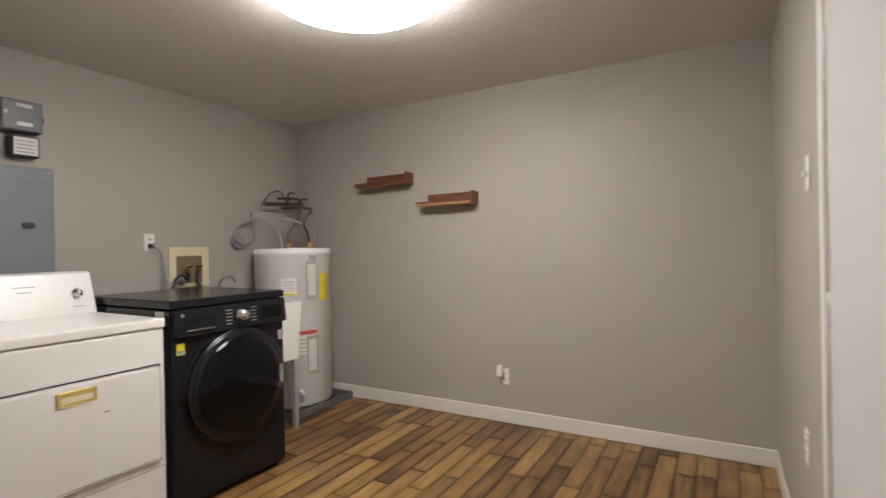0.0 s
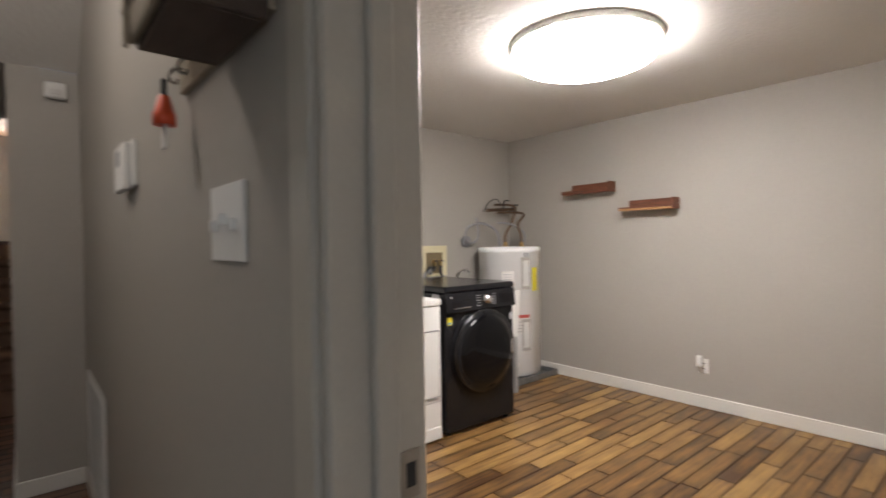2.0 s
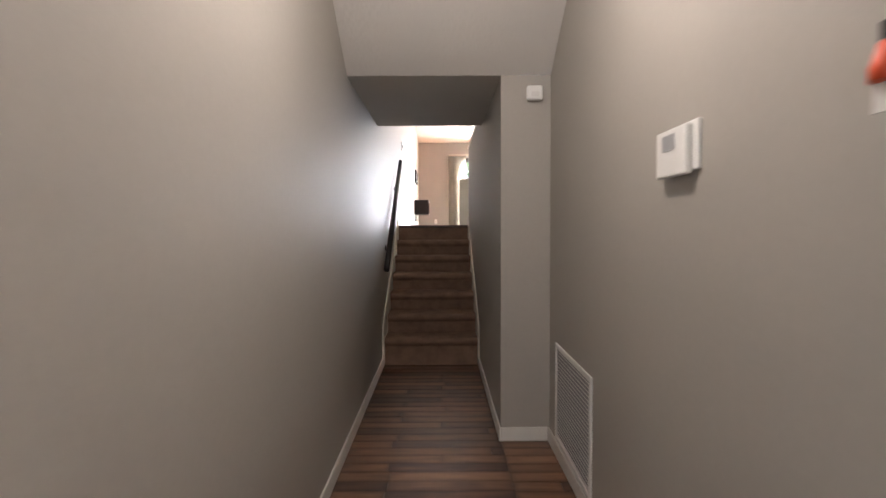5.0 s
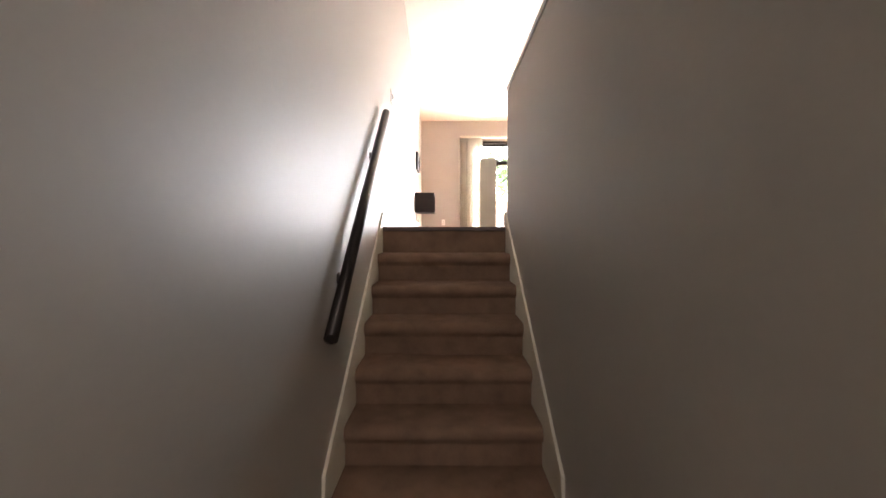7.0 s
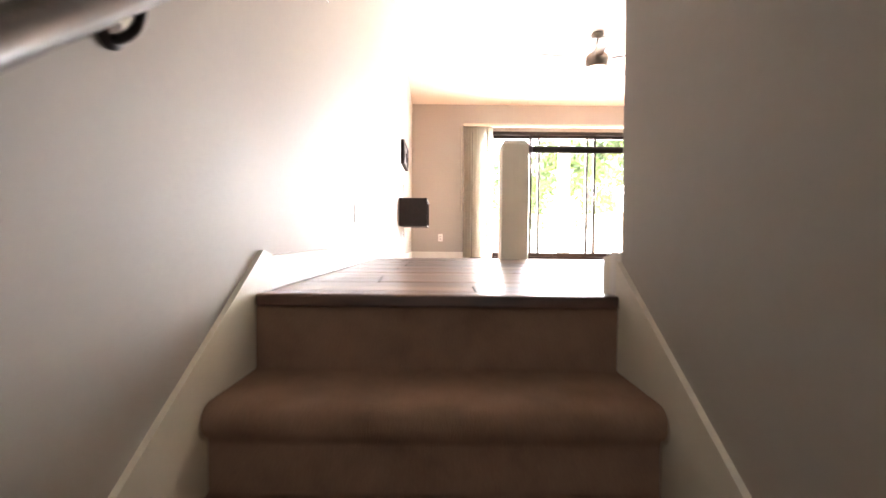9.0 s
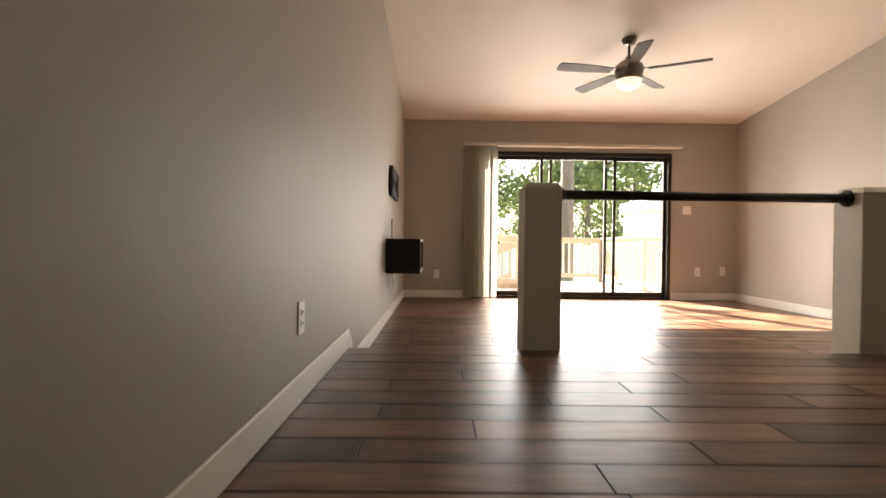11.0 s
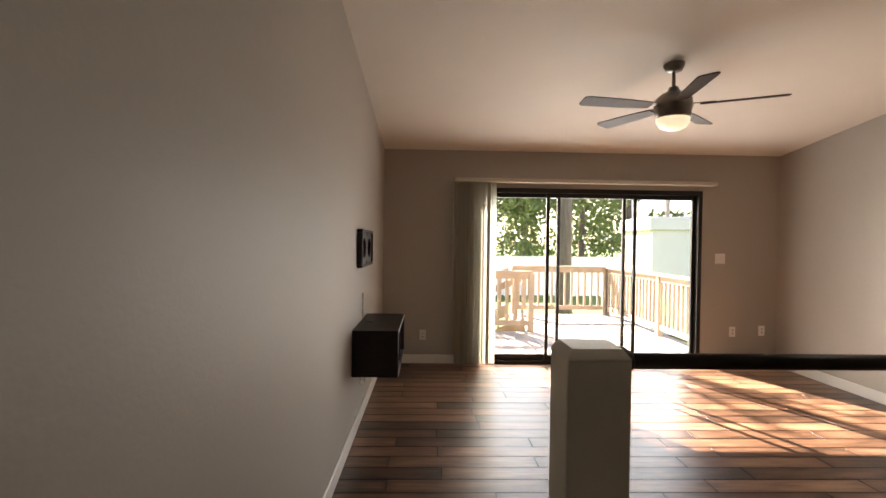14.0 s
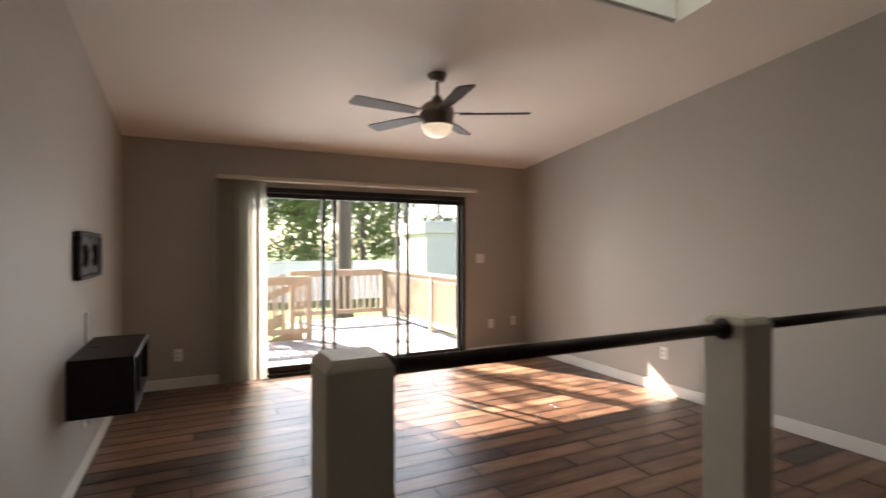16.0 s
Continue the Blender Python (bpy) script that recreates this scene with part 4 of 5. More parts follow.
part("keyway", lathe([(0.012, 0.0505), (0.010, 0.053)], (1.285, -1.165, 1.005), "y", 16), NICKEL, db)
part("knob", lathe([(0.034, 0.0), (0.032, 0.008), (0.013, 0.016), (0.012, 0.04), (0.022, 0.048), (0.028, 0.065), (0.026, 0.08), (0.002, 0.085)], (1.285, -1.165, 0.842), "y", 28), NICKEL, fd, "brushed nickel knob")
for z in (0.2, 0.95, 1.75):
    part("hinge", tube([(2.09, -1.16, z - 0.05), (2.09, -1.16, z + 0.05)], 0.008), NICKEL, fd)

th = thing("thermostat", (0.0, 0, 1.49), "white square thermostat with grey screen on the hall wall", "thermostat")
part("back_plate", box(-0.085, -0.012, 1.435, 0.115, 0, 1.57, 0.003), WHITE, th)
part("case", box(-0.09, -0.034, 1.425, 0.09, -0.0125, 1.562, 0.006, 2), WHITE, th)
part("screen", box(-0.045, -0.0352, 1.50, 0.03, -0.0342, 1.545), GREYPRINT, th)

vt = thing("return_grille", (-1.15, 0, 0.3), "white slatted return air grille low on the hall wall", "vent")
part("frame", box(-1.50, -0.012, 0.02, -0.80, -0.001, 0.05, 0.003), WHITE, vt)
part("frame", box(-1.50, -0.012, 0.57, -0.80, -0.001, 0.60, 0.003), WHITE, vt)
part("frame", box(-1.50, -0.012, 0.05, -1.47, -0.001, 0.57, 0.003), WHITE, vt)
part("frame", box(-0.83, -0.012, 0.05, -0.80, -0.001, 0.57, 0.003), WHITE, vt)
part("backing", box(-1.47, -0.002, 0.05, -0.83, -0.0005, 0.57), GREYPRINT, vt)
for i in range(24):
    z = 0.056 + i * 0.0215
    part("slat", prism([(-0.003, z), (-0.010, z + 0.006), (-0.010, z + 0.012), (-0.003, z + 0.006)], "x", -1.469, -0.831), WHITE, vt)

al = thing("motion_sensor", (-1.70, -0.10, 2.12), "small white rounded sensor on the wall end", "sensor")
part("case", box(-1.699, -0.155, 2.075, -1.655, -0.055, 2.165, 0.016, 3), WHITE, al)
part("lens", box(-1.656, -0.13, 2.095, -1.65, -0.08, 2.125, 0.003), PAPER, al)

# key rack
kr = thing("key_rack", (0.93, -0.05, 1.55), "weathered wooden mail and key rack on the hall wall", "key rack")
part("back_board", box(0.66, -0.012, 1.515, 1.13, -0.001, 2.02, 0.002), RACKLIGHT, kr)
part("side", box(1.118, -0.125, 1.50, 1.13, -0.0125, 1.98, 0.002), RACKWOOD, kr)
part("side", box(0.915, -0.125, 1.50, 0.926, -0.0125, 1.74, 0.002), RACKWOOD, kr)
part("bottom", box(0.926, -0.122, 1.50, 1.118, -0.0125, 1.511, 0.001), RACKWOOD, kr)
part("middle_shelf", box(0.926, -0.115, 1.63, 1.118, -0.0125, 1.64, 0.001), RACKWOOD, kr)
for z in (1.508, 1.60):
    part("slat", box(0.91, -0.135, z, 1.133, -0.1255, z + 0.045, 0.002), RACKLIGHT, kr, "pale wooden slat")
part("slat", box(0.912, -0.1425, 1.50, 0.932, -0.1355, 1.70, 0.002), RACKLIGHT, kr)
part("side_shelf", box(0.66, -0.11, 1.645, 0.914, -0.0125, 1.656, 0.002), RACKWOOD, kr)
part("side_back", box(0.70, -0.019, 1.657, 0.914, -0.0125, 1.80, 0.003), RACKLIGHT, kr)
for x in (0.685, 0.755, 0.95):
    part("hook", tube([(x, -0.012, 1.56), (x, -0.026, 1.557), (x, -0.036, 1.545), (x, -0.033, 1.531), (x, -0.024, 1.530), (x, -0.021, 1.538)], 0.003), NICKEL, kr, "nickel cup hook")
sg = thing("car_keys", (0.93, -0.09, 1.80), "two black remote key fobs in the rack pocket", "keys")
for x in (0.955, 1.015):
    part("fob", box(x - 0.022, -0.118, 1.641, x + 0.022, -0.098, 1.76, 0.009, 3), DARK, sg)
    part("emblem", box(x - 0.01, -0.1192, 1.72, x + 0.012, -0.1182, 1.732), CHROME, sg)
kf = thing("key_float", (0.83, -0.045, 1.40), "orange float key fob with clear tag on a hook", "key fob")
part("strap", box(0.822, -0.05, 1.43, 0.838, -0.042, 1.468, 0.002), DARK, kf)
part("float", lathe([(0.004, 0.055), (0.010, 0.05), (0.017, 0.022), (0.02, 0.015), (0.02, -0.005)], (0.83, -0.046, 1.385), "z", 20), ORANGE, kf)
part("tag", box(0.812, -0.048, 1.335, 0.848, -0.044, 1.379, 0.001), PAPER, kf, "pale plastic tag")

for ob, dx, dz in ((kr, 0.02, 0.045), (sg, 0.02, 0.045), (kf, -0.125, 0.11)):
    ob.location += Vector((dx, 0, dz))

# ---- landing balustrade ----
def newel(y0):
    t = thing("newel_post", (-7.775, y0 + 0.1, LR), "cream square post with chamfered top at the landing edge", "post", "landing posts")
    b = box(-7.872, y0, LR, -7.675, y0 + 0.197, 2.185, 0.004)
    part("shaft", b, CREAM, t)
    c = bmesh.new()
    bmesh.ops.create_cube(c, size=1)
    for v in c.verts:
        s = 0.0985 if v.co.z < 0 else 0.078
        v.co = Vector((-7.7735 + math.copysign(s, v.co.x), y0 + 0.0985 + math.copysign(s, v.co.y), 2.1855 if v.co.z < 0 else 2.214))
    part("cap", c, CREAM, t)
    return t


newel(-0.347)
newel(1.44)
gr = thing("guard_rail", (-7.775, 1.5, 2.15), "dark bronze round rail between the landing posts", "railing")
for ya, yb in ((-0.15, 1.44), (1.637, YR)):
    b = part("bar", tube([(-7.775, ya, 2.16), (-7.775, yb, 2.16)], 0.026, 16), RAILIRON, gr)
    for y, d in ((ya, 1), (yb, -1)):
        part("flange", lathe([(0.047, 0), (0.046, 0.012 * d), (0.033, 0.032 * d), (0.0275, 0.04 * d)], (-7.775, y, 2.16), "y", 20), RAILIRON, b)

# ---- media box, frame ----
mb = thing("media_box", (-9.9, -1.13, 1.61), "dark espresso floating media box on the wall", "wall cabinet")
X0, X1, Y1, Z0, Z1 = -10.36, -9.55, -0.96, 1.615, 1.93
for p in ((X0, YL, Z1 - 0.022, X1, Y1, Z1), (X0, YL, Z0, X1, Y1, Z0 + 0.022), (X1 - 0.022, YL, Z0 + 0.022, X1, Y1, Z1 - 0.022), (X0, YL, Z0 + 0.022, X0 + 0.022, Y1, Z1 - 0.022), ((X0 + X1) / 2 - 0.01, YL + 0.02, Z0 + 0.022, (X0 + X1) / 2 + 0.01, Y1 - 0.01, Z1 - 0.022), (X0 + 0.022, YL, Z0 + 0.022, X1 - 0.022, YL + 0.018, Z1 - 0.022)):
    part("panel", box(*p, 0.0015), ESPRESSO, mb)
part("cable_ring", lathe([(0.03, 0), (0.028, 0.003), (0.015, 0.003)], (-9.95, YL + 0.07, Z1), "z", 20), DARK, mb)
cc = thing("cable_cover", (-10.06, YL, 2.0), "narrow white cable cover above the media box", "cable cover")
part("strip", box(-10.075, YL, 1.94, -10.05, YL + 0.012, 2.13, 0.002), TRIM, cc)
pf = thing("picture_frame", (-10.05, YL, 2.48), "dark ornate frame with two oval openings", "picture frame")


def oval_plate(x0, x1, z0, z1, ovals, y0, y1):
    """A plate with oval holes, built as strips round each oval."""
    b = None
    n = 24
    w = (x1 - x0) / len(ovals)
    for i, (rx, rz) in enumerate(ovals):
        a0, a1 = x0 + i * w, x0 + (i + 1) * w
        cx, cz = (a0 + a1) / 2, (z0 + z1) / 2
        for q in range(n):
            pts = []
            for ang in (2 * math.pi * q / n, 2 * math.pi * (q + 1) / n):
                c, s = math.cos(ang), math.sin(ang)
                k = min((a1 - cx) / max(abs(c), 1e-6), (z1 - cz) / max(abs(s), 1e-6))
                pts.append(((cx + rx * c, cz + rz * s), (cx + k * c, cz + k * s)))
            b = prism([pts[0][0], pts[0][1], pts[1][1], pts[1][0]], "y", y0, y1, bm=b)
    return b


part("frame", oval_plate(-10.36, -9.75, 2.36, 2.60, [(0.10, 0.075), (0.10, 0.075)], YL + 0.002, YL + 0.03), ESPRESSO, pf)
for p in ((-10.385, 2.595, -9.725, 2.62), (-10.385, 2.34, -9.725, 2.365), (-10.385, 2.365, -10.355, 2.595), (-9.755, 2.365, -9.725, 2.595)):
    part("moulding", box(p[0], YL + 0.001, p[1], p[2], YL + 0.042, p[3], 0.008, 2), ESPRESSO, pf)
part("mat", box(-10.35, YL + 0.0002, 2.37, -9.76, YL + 0.0015, 2.59), PAPER, pf, "blank pale backing")

# ---- ceiling fan ----
FX, FY = -9.68, 0.95
fan = thing("ceiling_fan", (FX, FY, vault(FX)), "five-bladed dark ceiling fan with lit frosted bowl", "ceiling fan")
part("canopy", lathe([(0.072, 0.02), (0.07, -0.01), (0.055, -0.045), (0.02, -0.055)], (FX, FY, vault(FX)), "z", 28), FANMETAL, fan)
part("downrod", tube([(FX, FY, vault(FX) - 0.05), (FX, FY, 3.60)], 0.013), FANMETAL, fan)
part("motor", lathe([(0.03, 0.14), (0.045, 0.11), (0.09, 0.085), (0.125, 0.05), (0.13, 0.0), (0.12, -0.03), (0.118, -0.08)], (FX, FY, 3.51), "z", 36), FANMETAL, fan, "dark brushed nickel motor housing")
part("bowl", lathe([(0.112, 0.0), (0.108, -0.03), (0.085, -0.062), (0.045, -0.08), (0.002, -0.085)], (FX, FY, 3.428), "z", 32), BOWL, fan, "glowing frosted glass bowl")
for i in range(5):
    a = radians(-10 + 72 * i)
    m = Matrix.Translation((FX, FY, 3.515)) @ Matrix.Rotation(a, 4, 'Z') @ Matrix.Rotation(radians(11), 4, 'X')
    b = prism([(0.17, -0.045), (0.40, -0.062), (0.66, -0.068), (0.685, -0.05), (0.685, 0.045), (0.66, 0.062), (0.40, 0.058), (0.17, 0.042)], "z", -0.004, 0.004)
    b.transform(m)
    bl = part("blade", b, FANBLADE, fan, "dark wood blade")
    b = prism([(0.10, -0.02), (0.26, -0.03), (0.27, 0.0), (0.26, 0.03), (0.10, 0.02)], "z", 0.005, 0.011)
    b.transform(m)
    part("blade_iron", b, FANMETAL, bl)

# ---- sliding door and blinds ----
sl = thing("sliding_door", (XB, 1.0, LR), "three-panel dark bronze sliding glass door", "sliding door")
tagged(sl, kind="structure")
for p in ((SD0, SDZ - 0.05, SD1, SDZ), (SD0, LR, SD1, LR + 0.035), (SD0, LR + 0.035, SD0 + 0.045, SDZ - 0.05), (SD1 - 0.045, LR + 0.035, SD1, SDZ - 0.05)):
    part("frame", box(XB - 0.115, p[0], p[1], XB + 0.008, p[2], p[3], 0.003), BRONZE, sl)
ZB, ZT = LR + 0.036, SDZ - 0.051
for name, y0, y1, x in (("fixed_panel", SD0 + 0.046, 0.735, XB - 0.095), ("sliding_panel", 0.565, 1.60, XB - 0.05), ("fixed_panel", 1.455, SD1 - 0.046, XB - 0.095)):
    fr = box(x, y0, ZB, x + 0.035, y0 + 0.036, ZT, 0.002)
    box(x, y1 - 0.036, ZB, x + 0.035, y1, ZT, 0.002, bm=fr)
    box(x, y0 + 0.036, ZB, x + 0.035, y1 - 0.036, ZB + 0.06, 0.002, bm=fr)
    box(x, y0 + 0.036, ZT - 0.05, x + 0.035, y1 - 0.036, ZT, 0.002, bm=fr)
    pn = part(name, fr, BRONZE, sl)
    g = part("pane", box(x + 0.014, y0 + 0.036, ZB + 0.06, x + 0.02, y1 - 0.036, ZT - 0.05), GLASS, pn)
    g.visible_shadow = False
    if name == "sliding_panel":
        part("handle", box(x + 0.036, y1 - 0.04, 2.10, x + 0.06, y1 - 0.012, 2.3, 0.005), DARK, pn)

bd = thing("vertical_blinds", (XB + 0.1, -0.2, LR), "cream vertical vinyl blinds drawn to one side", "blinds")
part("headrail", box(XB + 0.03, -0.48, 3.205, XB + 0.14, 2.44, 3.245, 0.004), BLIND, bd)
rng = random.Random(8)
for i in range(17):
    y = -0.455 + i * 0.0265
    a = radians(64 + rng.uniform(-16, 16))
    w = 0.044
    b = prism([(w * -1.0, 0.0), (-w * 0.5, 0.004), (0, 0.0055), (w * 0.5, 0.004), (w, 0.0), (w * 0.5, 0.0028), (0, 0.0043), (-w * 0.5, 0.0028)], "z", LR + 0.02, 3.204)
    b.transform(Matrix.Translation((XB + 0.085, y, 0)) @ Matrix.Rotation(a - radians(64) + radians(22), 4, 'Z'))
    part("slat", b, BLIND, bd)
part("wand", tube([(XB + 0.1, -0.50, 3.19), (XB + 0.1, -0.50, 1.9)], 0.005), BLIND, bd)

# ---- outdoors ----
GZ = 0.1
solid("ground", box(-400, -300, GZ - 0.5, XB - T - 0.02, 300, GZ), GRASS, "mown green lawn", "ground")
solid("wall_outside", box(XB - T - 0.02, YL - T, GZ, XB - T - 0.001, YR + T, LR - 0.3), STUCCO, "pale stucco base of the house", "wall")
deck = thing("deck", (-13.5, 0.8, GZ), "grey weathered timber deck behind the house", "deck")
dx = XB - T - 0.03
rng = random.Random(3)
n = 0
y = -3.2
while y < 2.98:
    x0 = -16.35 if y > 0.85 else -14.32
    part("plank", box(x0, y, 1.055, dx, y + 0.134, 1.085 + rng.uniform(0, 0.002)), DECK, deck)
    y += 0.14
for x in (-12.3, -14.25, -16.2):
    for y in (-3.0, 0.95, 2.85):
        if x < -15 and y < 0:
            continue
        part("support_post", box(x - 0.045, y - 0.045, GZ, x + 0.045, y + 0.045, 1.05), DECKRAIL, deck)


def deck_railing(a, b, posts):
    t = thing("deck_railing", ((a[0] + b[0]) / 2, (a[1] + b[1]) / 2, 1.09), "weathered wooden deck railing with square balusters", "railing", "deck railings")
    va, vb = Vector((a[0], a[1], 0)), Vector((b[0], b[1], 0))
    d = (vb - va)
    along_x = abs(d.x) > abs(d.y)

    def beam(z0, z1, half):
        lo, hi = Vector((min(va.x, vb.x), min(va.y, vb.y), 0)), Vector((max(va.x, vb.x), max(va.y, vb.y), 0))
        return box(lo.x - (0 if along_x else half), lo.y - (half if along_x else 0), z0, hi.x + (0 if along_x else half), hi.y + (half if along_x else 0), z1, 0.003)
    part("cap_rail", beam(2.045, 2.085, 0.065), DECKRAIL, t)
    part("top_rail", beam(1.955, 2.043, 0.019), DECKRAIL, t)
    part("bottom_rail", beam(1.19, 1.275, 0.019), DECKRAIL, t)
    for s in posts:
        p = va.lerp(vb, s)
        part("post", box(p.x - 0.045, p.y - 0.045, 1.086, p.x + 0.045, p.y + 0.045, 2.044, 0.003), DECKRAIL, t)
    m = int(d.length / 0.13)
    for i in range(1, m):
        p = va.lerp(vb, i / m)
        part("baluster", box(p.x - 0.0195, p.y - 0.0195, 1.276, p.x + 0.0195, p.y + 0.0195, 1.954), DECKRAIL, t)


deck_railing((-12.1, 2.92), (-16.3, 2.92), (0.0, 0.45, 1.0))
deck_railing((-16.3, 2.86), (-16.3, 0.95), (0.98, 0.0))
deck_railing((-14.27, 0.92), (-14.27, -3.1), (0.0, 0.45, 1.0))
for x in (-16.26, -14.42):
    st = thing("deck_steps_railing", (x, -0.3, GZ), "sloping wooden stair railing off the deck", "railing", "deck stair railings")
    part("rail", prism([(0.86, 2.04), (-1.7, 0.98), (-1.7, 0.87), (0.86, 1.93)], "x", x - 0.02, x + 0.02), DECKRAIL, st)
    part("stringer", prism([(0.86, 1.30), (-1.7, 0.26), (-1.7, 0.10), (0.86, 1.05)], "x", x - 0.02, x + 0.02), DECKRAIL, st)
    part("post", box(x - 0.045, -1.79, GZ, x + 0.045, -1.701, 1.03), DECKRAIL, st)
    for i in range(1, 17):
        y = 0.86 - i * 0.15
        zt = 1.93 - (0.86 - y) * 0.414
        part("baluster", box(x - 0.018, y - 0.018, zt - 0.72, x + 0.018, y + 0.018, zt + 0.02), DECKRAIL, st)

fence = thing("fence", (-29, 2, GZ), "long white vinyl panel fence across the lawn", "fence")
for i in range(13):
    y = -14 + i * 2.4
    part("panel", box(-29.02, y + 0.07, GZ + 0.05, -28.97, y + 2.33, GZ + 1.75), FENCE, fence)
    part("post", box(-29.07, y - 0.06, GZ, -28.93, y + 0.06, GZ + 1.9, 0.01), FENCE, fence)
    part("rail", box(-29.04, y + 0.07, GZ + 1.76, -28.94, y + 2.33, GZ + 1.85), FENCE, fence)

bld = thing("neighbour_building", (-20.5, 9, GZ), "low white stucco building with flat parapet roof", "building")
part("wall", box(-21.4, 5.3, GZ, -19.5, 16, 2.95), STUCCO, bld)
part("parapet", box(-21.5, 5.2, 2.951, -19.4, 16.1, 3.3, 0.02), STUCCO, bld)
part("roof", box(-21.3, 5.4, 3.301, -19.6, 15.9, 3.33), ROOFING, bld)
part("vent_stack", lathe([(0.06, 0), (0.06, 0.5), (0.1, 0.52), (0.1, 0.6)], (-20.5, 6.2, 3.33), "z", 12), ROOFING, bld)


def leaf_cloud(clumps, count, size, seed, flat=0.7):
    """Many small bent leaves scattered through uneven clumps."""
    rg = random.Random(seed)
    vs, fs = [], []
    for c, r in clumps:
        for _ in range(count):
            d = Vector((rg.gauss(0, 1), rg.gauss(0, 1), rg.gauss(0, 1))).normalized() * (rg.random() ** 0.4) * r
            p = Vector(c) + Vector((d.x, d.y, d.z * flat))
            u = Vector((rg.gauss(0, 1), rg.gauss(0, 1), rg.gauss(0, 1))).normalized()
            v = u.orthogonal().normalized()
            s = size * rg.uniform(0.6, 1.4)
            i = len(vs)
            vs += [p - u * s, p + v * s * 0.4, p + u * s, p - v * s * 0.4]
            fs.append((i, i + 1, i + 2, i + 3))
    me = bpy.data.meshes.new("crown")
    me.from_pydata([tuple(v) for v in vs], [], fs)
    return me


def tree(x, y, h, r, material, seed, label, crown_from=0.4, spread=2.0, clumps=16, count=130, size=0.16):
    rg = random.Random(seed)
    t = thing("tree", (x, y, GZ), label, "tree")
    lean = rg.uniform(-0.3, 0.3)
    part("trunk", lathe([(r * 1.5, 0), (r, 0.5), (r * 0.85, h * 0.5), (r * 0.45, h * 0.85), (r * 0.15, h)], (x, y, GZ), "z", 14), BARK, t)
    cl = []
    for i in range(clumps):
        a, z = rg.uniform(0, 6.283), h * rg.uniform(crown_from, 1.05)
        d = spread * rg.uniform(0.25, 1.0) * (1.15 - abs(z / h - 0.7))
        p = Vector((x + d * math.cos(a), y + d * math.sin(a), GZ + z))
        cl.append((p, spread * rg.uniform(0.28, 0.5)))
        if i < 8:
            part("limb", tube([(x, y, GZ + z * 0.82), (x + 0.5 * d * math.cos(a), y + 0.5 * d * math.sin(a), GZ + z * 0.93), tuple(p)], r * 0.18, 6), BARK, t)
    me = leaf_cloud(cl, count, size, seed)
    me.materials.append(material)
    c = new("crown", me)
    c.parent = t
    c.matrix_parent_inverse = t.matrix_world.inverted()
    return t


tree(-21.5, 3.45, 11.0, 0.24, LEAF2, 1, "tall straight pine trunk beyond the deck with high crown", 0.62, 2.4, 18, 120)
tree(-34, 4.6, 7.0, 0.2, LEAF, 2, "leafy green tree behind the white fence", 0.3, 2.6, 22, 150, 0.2)
tree(-36, 8.5, 8.0, 0.22, LEAF, 3, "leafy green tree behind the white fence", 0.3, 3.0, 22, 150, 0.2)
tree(-38, 0.5, 6.0, 0.2, LEAF2, 4, "dark green tree behind the white fence", 0.25, 2.6, 20, 150, 0.2)
tree(-44, -5.5, 6.0, 0.2, LEAF2, 5, "distant bushy tree behind the fence", 0.2, 3.2, 20, 150, 0.24)
tree(-40, 13.0, 9.0, 0.25, LEAF, 6, "leafy green tree behind the low building", 0.3, 3.2, 22, 150, 0.22)
# the last tree is unseen, added in the sun's path to dapple the floor patch
tree(-20.5, -2.4, 9.6, 0.2, LEAF2, 7, "unseen sparse tall tree added to dapple the sunlight", 0.72, 1.8, 6, 6, 0.15)
palm = thing("palm_tree", (-33, 1.9, GZ), "shaggy cabbage palm behind the fence", "tree")
part("trunk", lathe([(0.22, 0), (0.17, 1.0), (0.16, 4.6), (0.2, 5.0)], (-33, 1.9, GZ), "z", 14), BARK, palm)
rng = random.Random(12)
for i in range(34):
    a, e = rng.uniform(0, 6.283), rng.uniform(-0.7, 1.2)
    L = rng.uniform(1.1, 1.6)
    base = Vector((-33, 1.9, GZ + 5.0))
    tip = base + Vector((math.cos(a) * math.cos(e), math.sin(a) * math.cos(e), math.sin(e) - 0.35)) * L
    bm = None
    for q in range(9):
        fa = (q - 4) * 0.16
        dirv = (tip - base).normalized()
        side = dirv.cross(Vector((0, 0, 1))).normalized()
        d2 = (dirv * math.cos(fa * 2) + side * math.sin(fa * 2)).normalized()
        s = base.lerp(tip, 0.5)
        own = bmesh.new()
        w = side.cross(d2).normalized() * 0.012 + side * 0.02
        v = [own.verts.new(p) for p in (s - w, s + w, s + d2 * L * 0.6 + Vector((0, 0, -0.15)))]
        own.faces.new(v)
        bm = joined(bm, own)
    bm = tube([base, s], 0.015, 5, bm)
    part("frond", bm, LEAF2, palm)
hb = leaf_cloud([((-41 + (i % 3) * 1.5, -16 + i * 1.5, GZ + 1.8 + (i * 7 % 5) * 0.35), 1.7) for i in range(28)], 260, 0.2, 33)
hb.materials.append(LEAF)
tagged(new("hedgerow", hb), "far woods and shrubs beyond the fence", "woods", kind="stuff")

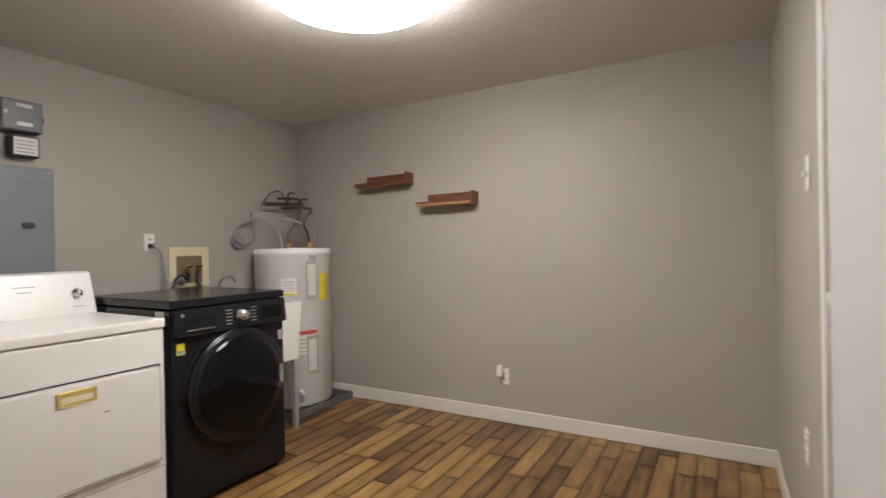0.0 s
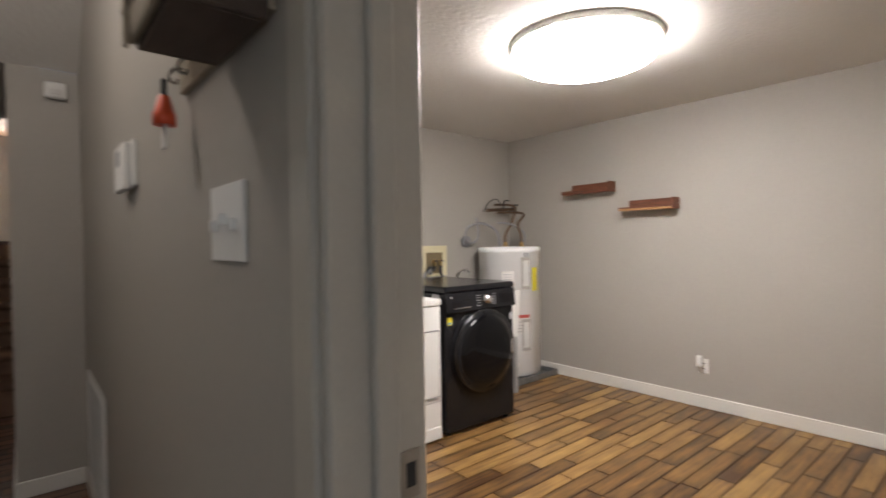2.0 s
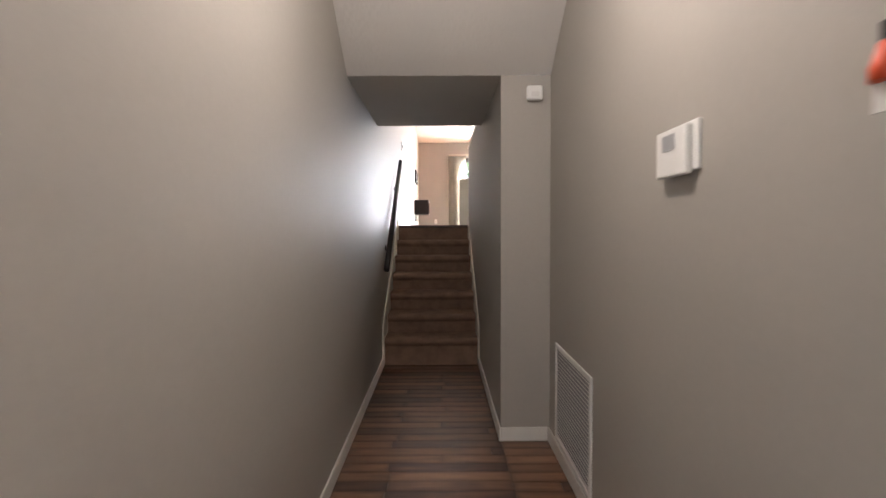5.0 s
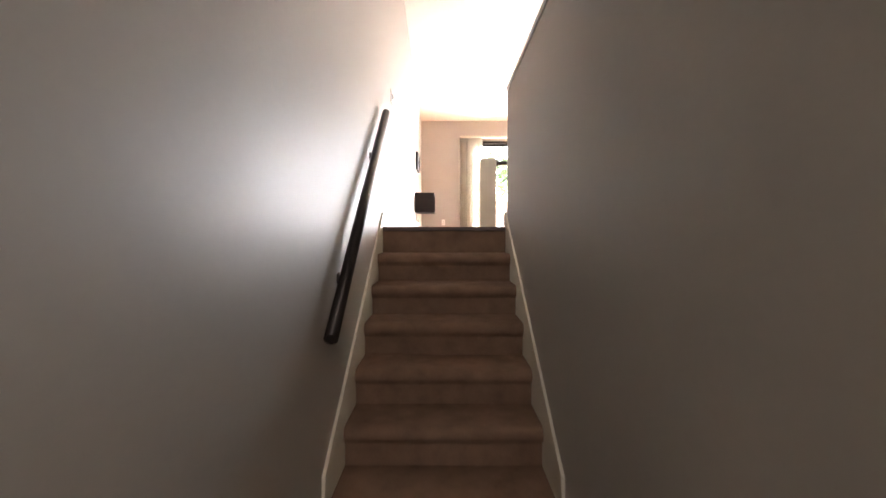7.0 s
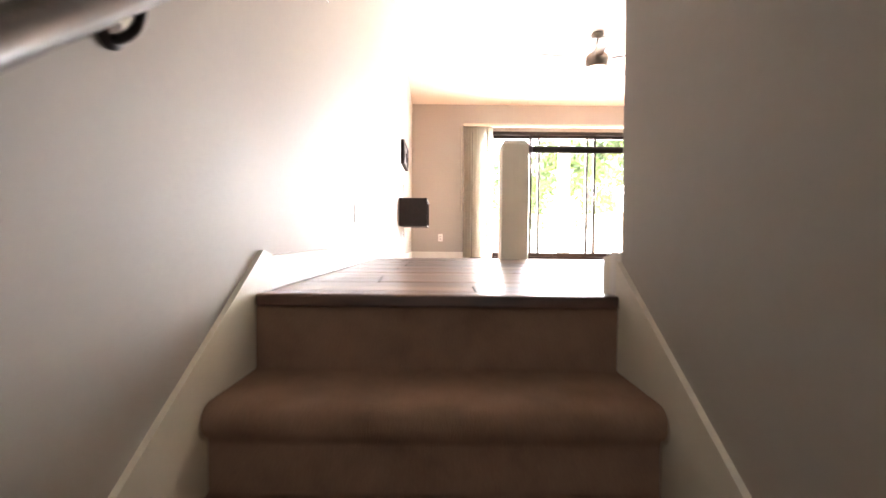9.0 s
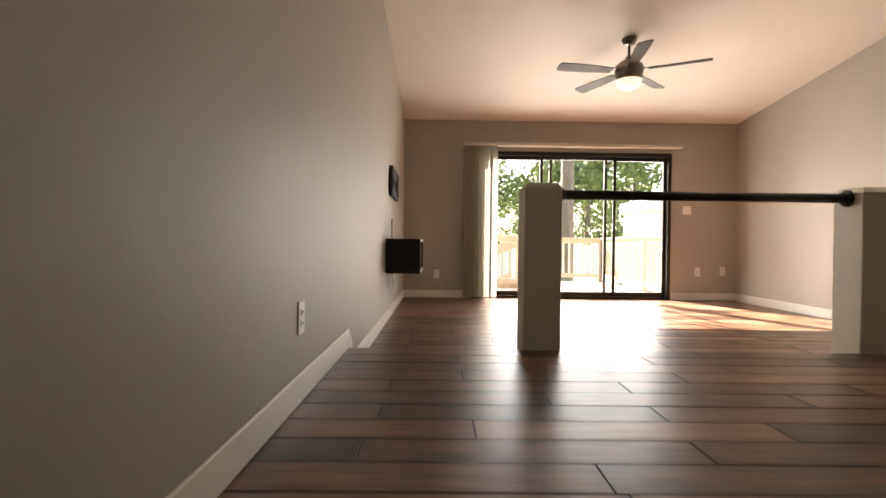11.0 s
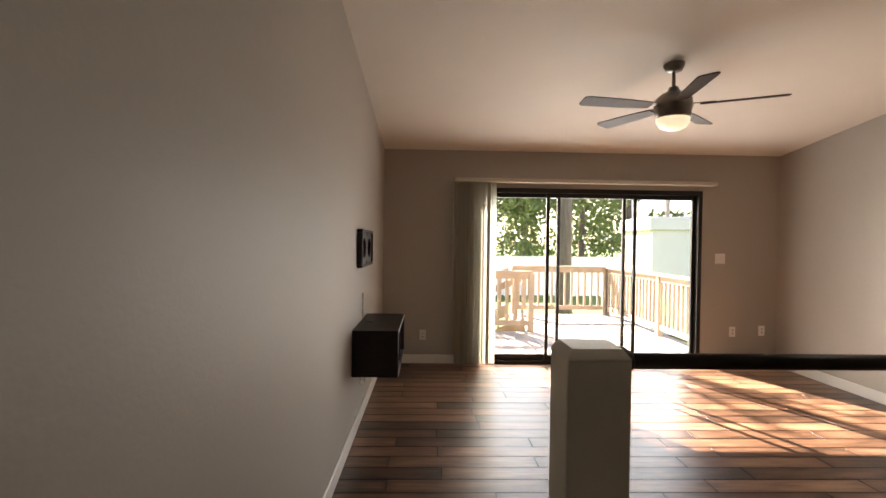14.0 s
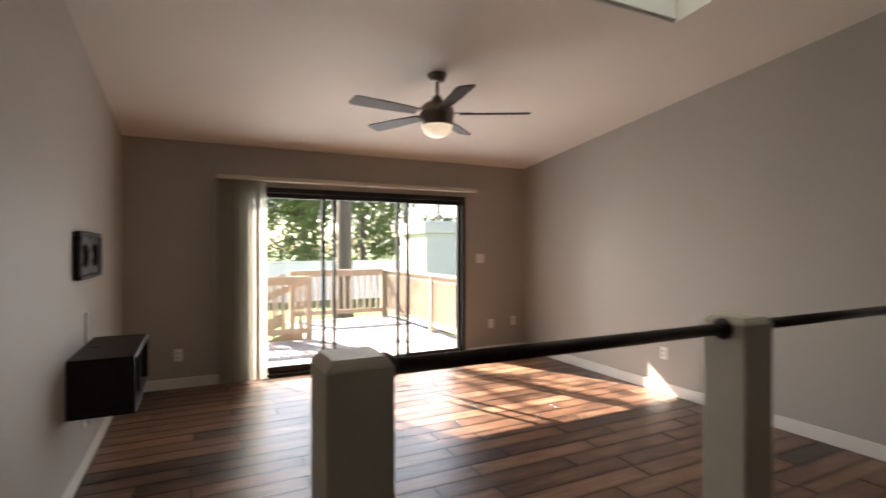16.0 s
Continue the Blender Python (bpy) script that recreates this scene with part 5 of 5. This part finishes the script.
# unseen enclosure added to keep outside light off the doorway; entry_daylight lights it instead
solid("porch", box(2.45, -6, F - 0.2, 12, 6, F - 0.02), STUCCO, "unseen pale floor added outside the front door", "pavement")
solid("blocker_roof", box(2.45, -6, 2.7, 5.2, 6, 2.85), CEIL, "unseen pale roof added to block outside light", "ceiling")
solid("blocker_wall", box(5.0, -6, F - 0.2, 5.15, 6, 2.7), STUCCO, "unseen pale stucco wall added to block outside light", "wall")
solid("blocker_end", box(2.45, -6, F - 0.2, 5.0, -5.85, 2.7), STUCCO, "unseen pale stucco wall added to block outside light", "wall")
solid("blocker_end_b", box(2.45, 5.85, F - 0.2, 5.0, 6, 2.7), STUCCO, "unseen pale stucco wall added to block outside light", "wall")
solid("blocker_front", box(2.45, -5.85, F - 0.2, 2.5, YL - T, 2.7), STUCCO, "unseen pale stucco front added to block outside light", "wall")
solid("blocker_front_b", box(2.45, T, F - 0.2, 2.5, 5.85, 2.7), STUCCO, "unseen pale stucco front added to block outside light", "wall")

# ---- wood-look floor tiles, one by one ----
def tile_mesh(w, length, material):
    """A plank lying along y with softened top edges, origin at its middle."""
    a, b, e, h = w / 2, length / 2, 0.0004, 0.010
    v = [(-a, -b, -h), (a, -b, -h), (a, b, -h), (-a, b, -h), (-a, -b, -e), (a, -b, -e), (a, b, -e), (-a, b, -e),
         (-a + e, -b + e, 0), (a - e, -b + e, 0), (a - e, b - e, 0), (-a + e, b - e, 0)]
    f = [(8, 9, 10, 11)] + [(i, (i + 1) % 4, 4 + (i + 1) % 4, 4 + i) for i in range(4)] + [(4 + i, 4 + (i + 1) % 4, 8 + (i + 1) % 4, 8 + i) for i in range(4)]
    me = bpy.data.meshes.new("tile")
    me.from_pydata(v, [], f)
    me.materials.append(material)
    return me


def lay(parent, x0, x1, y0, y1, z, w, length, material, seed, gap=0.004, shift=0.0):
    rng = random.Random(seed)
    cache = {}
    x, row = x0 + shift, 0
    while x < x1 - 0.02:
        xe = min(x + w, x1)
        y = y0 - rng.choice((0.0, 0.33, 0.67)) * length - rng.random() * 0.05
        while y < y1:
            a, b = max(y, y0), min(y + length, y1)
            if b - a > 0.02:
                key = (round(xe - x, 3), round(b - a, 3))
                if key not in cache:
                    cache[key] = tile_mesh(xe - x - gap, b - a - gap, material)
                o = new("tile", cache[key])
                o.parent = parent
                o.location = ((x + xe) / 2, (a + b) / 2, z + rng.uniform(-0.0006, 0.0006))
            y += length
        x, row = xe, row + 1


lay(LEVEL, -3.44, 2.3, YL + 0.002, YS, F, 0.102, 0.92, TILE_HALL, 1)
lay(LEVEL, -1.69, 2.3, YS, -0.001, F, 0.102, 0.92, TILE_HALL, 2)
lay(LAUNDRYFLOOR, LX0, LX1, 0.0, LY1, F, 0.102, 0.62, TILE_LOW, 3)
lay(bpy.data.objects["floor_landing"], XE, -5.335, YL, YR, UP, 0.152, 0.92, TILE_UP, 4, 0.005)
lay(bpy.data.objects["floor_living"], XB, XE - 0.014, YL, YR, LR, 0.152, 0.92, TILE_UP, 5, 0.005)
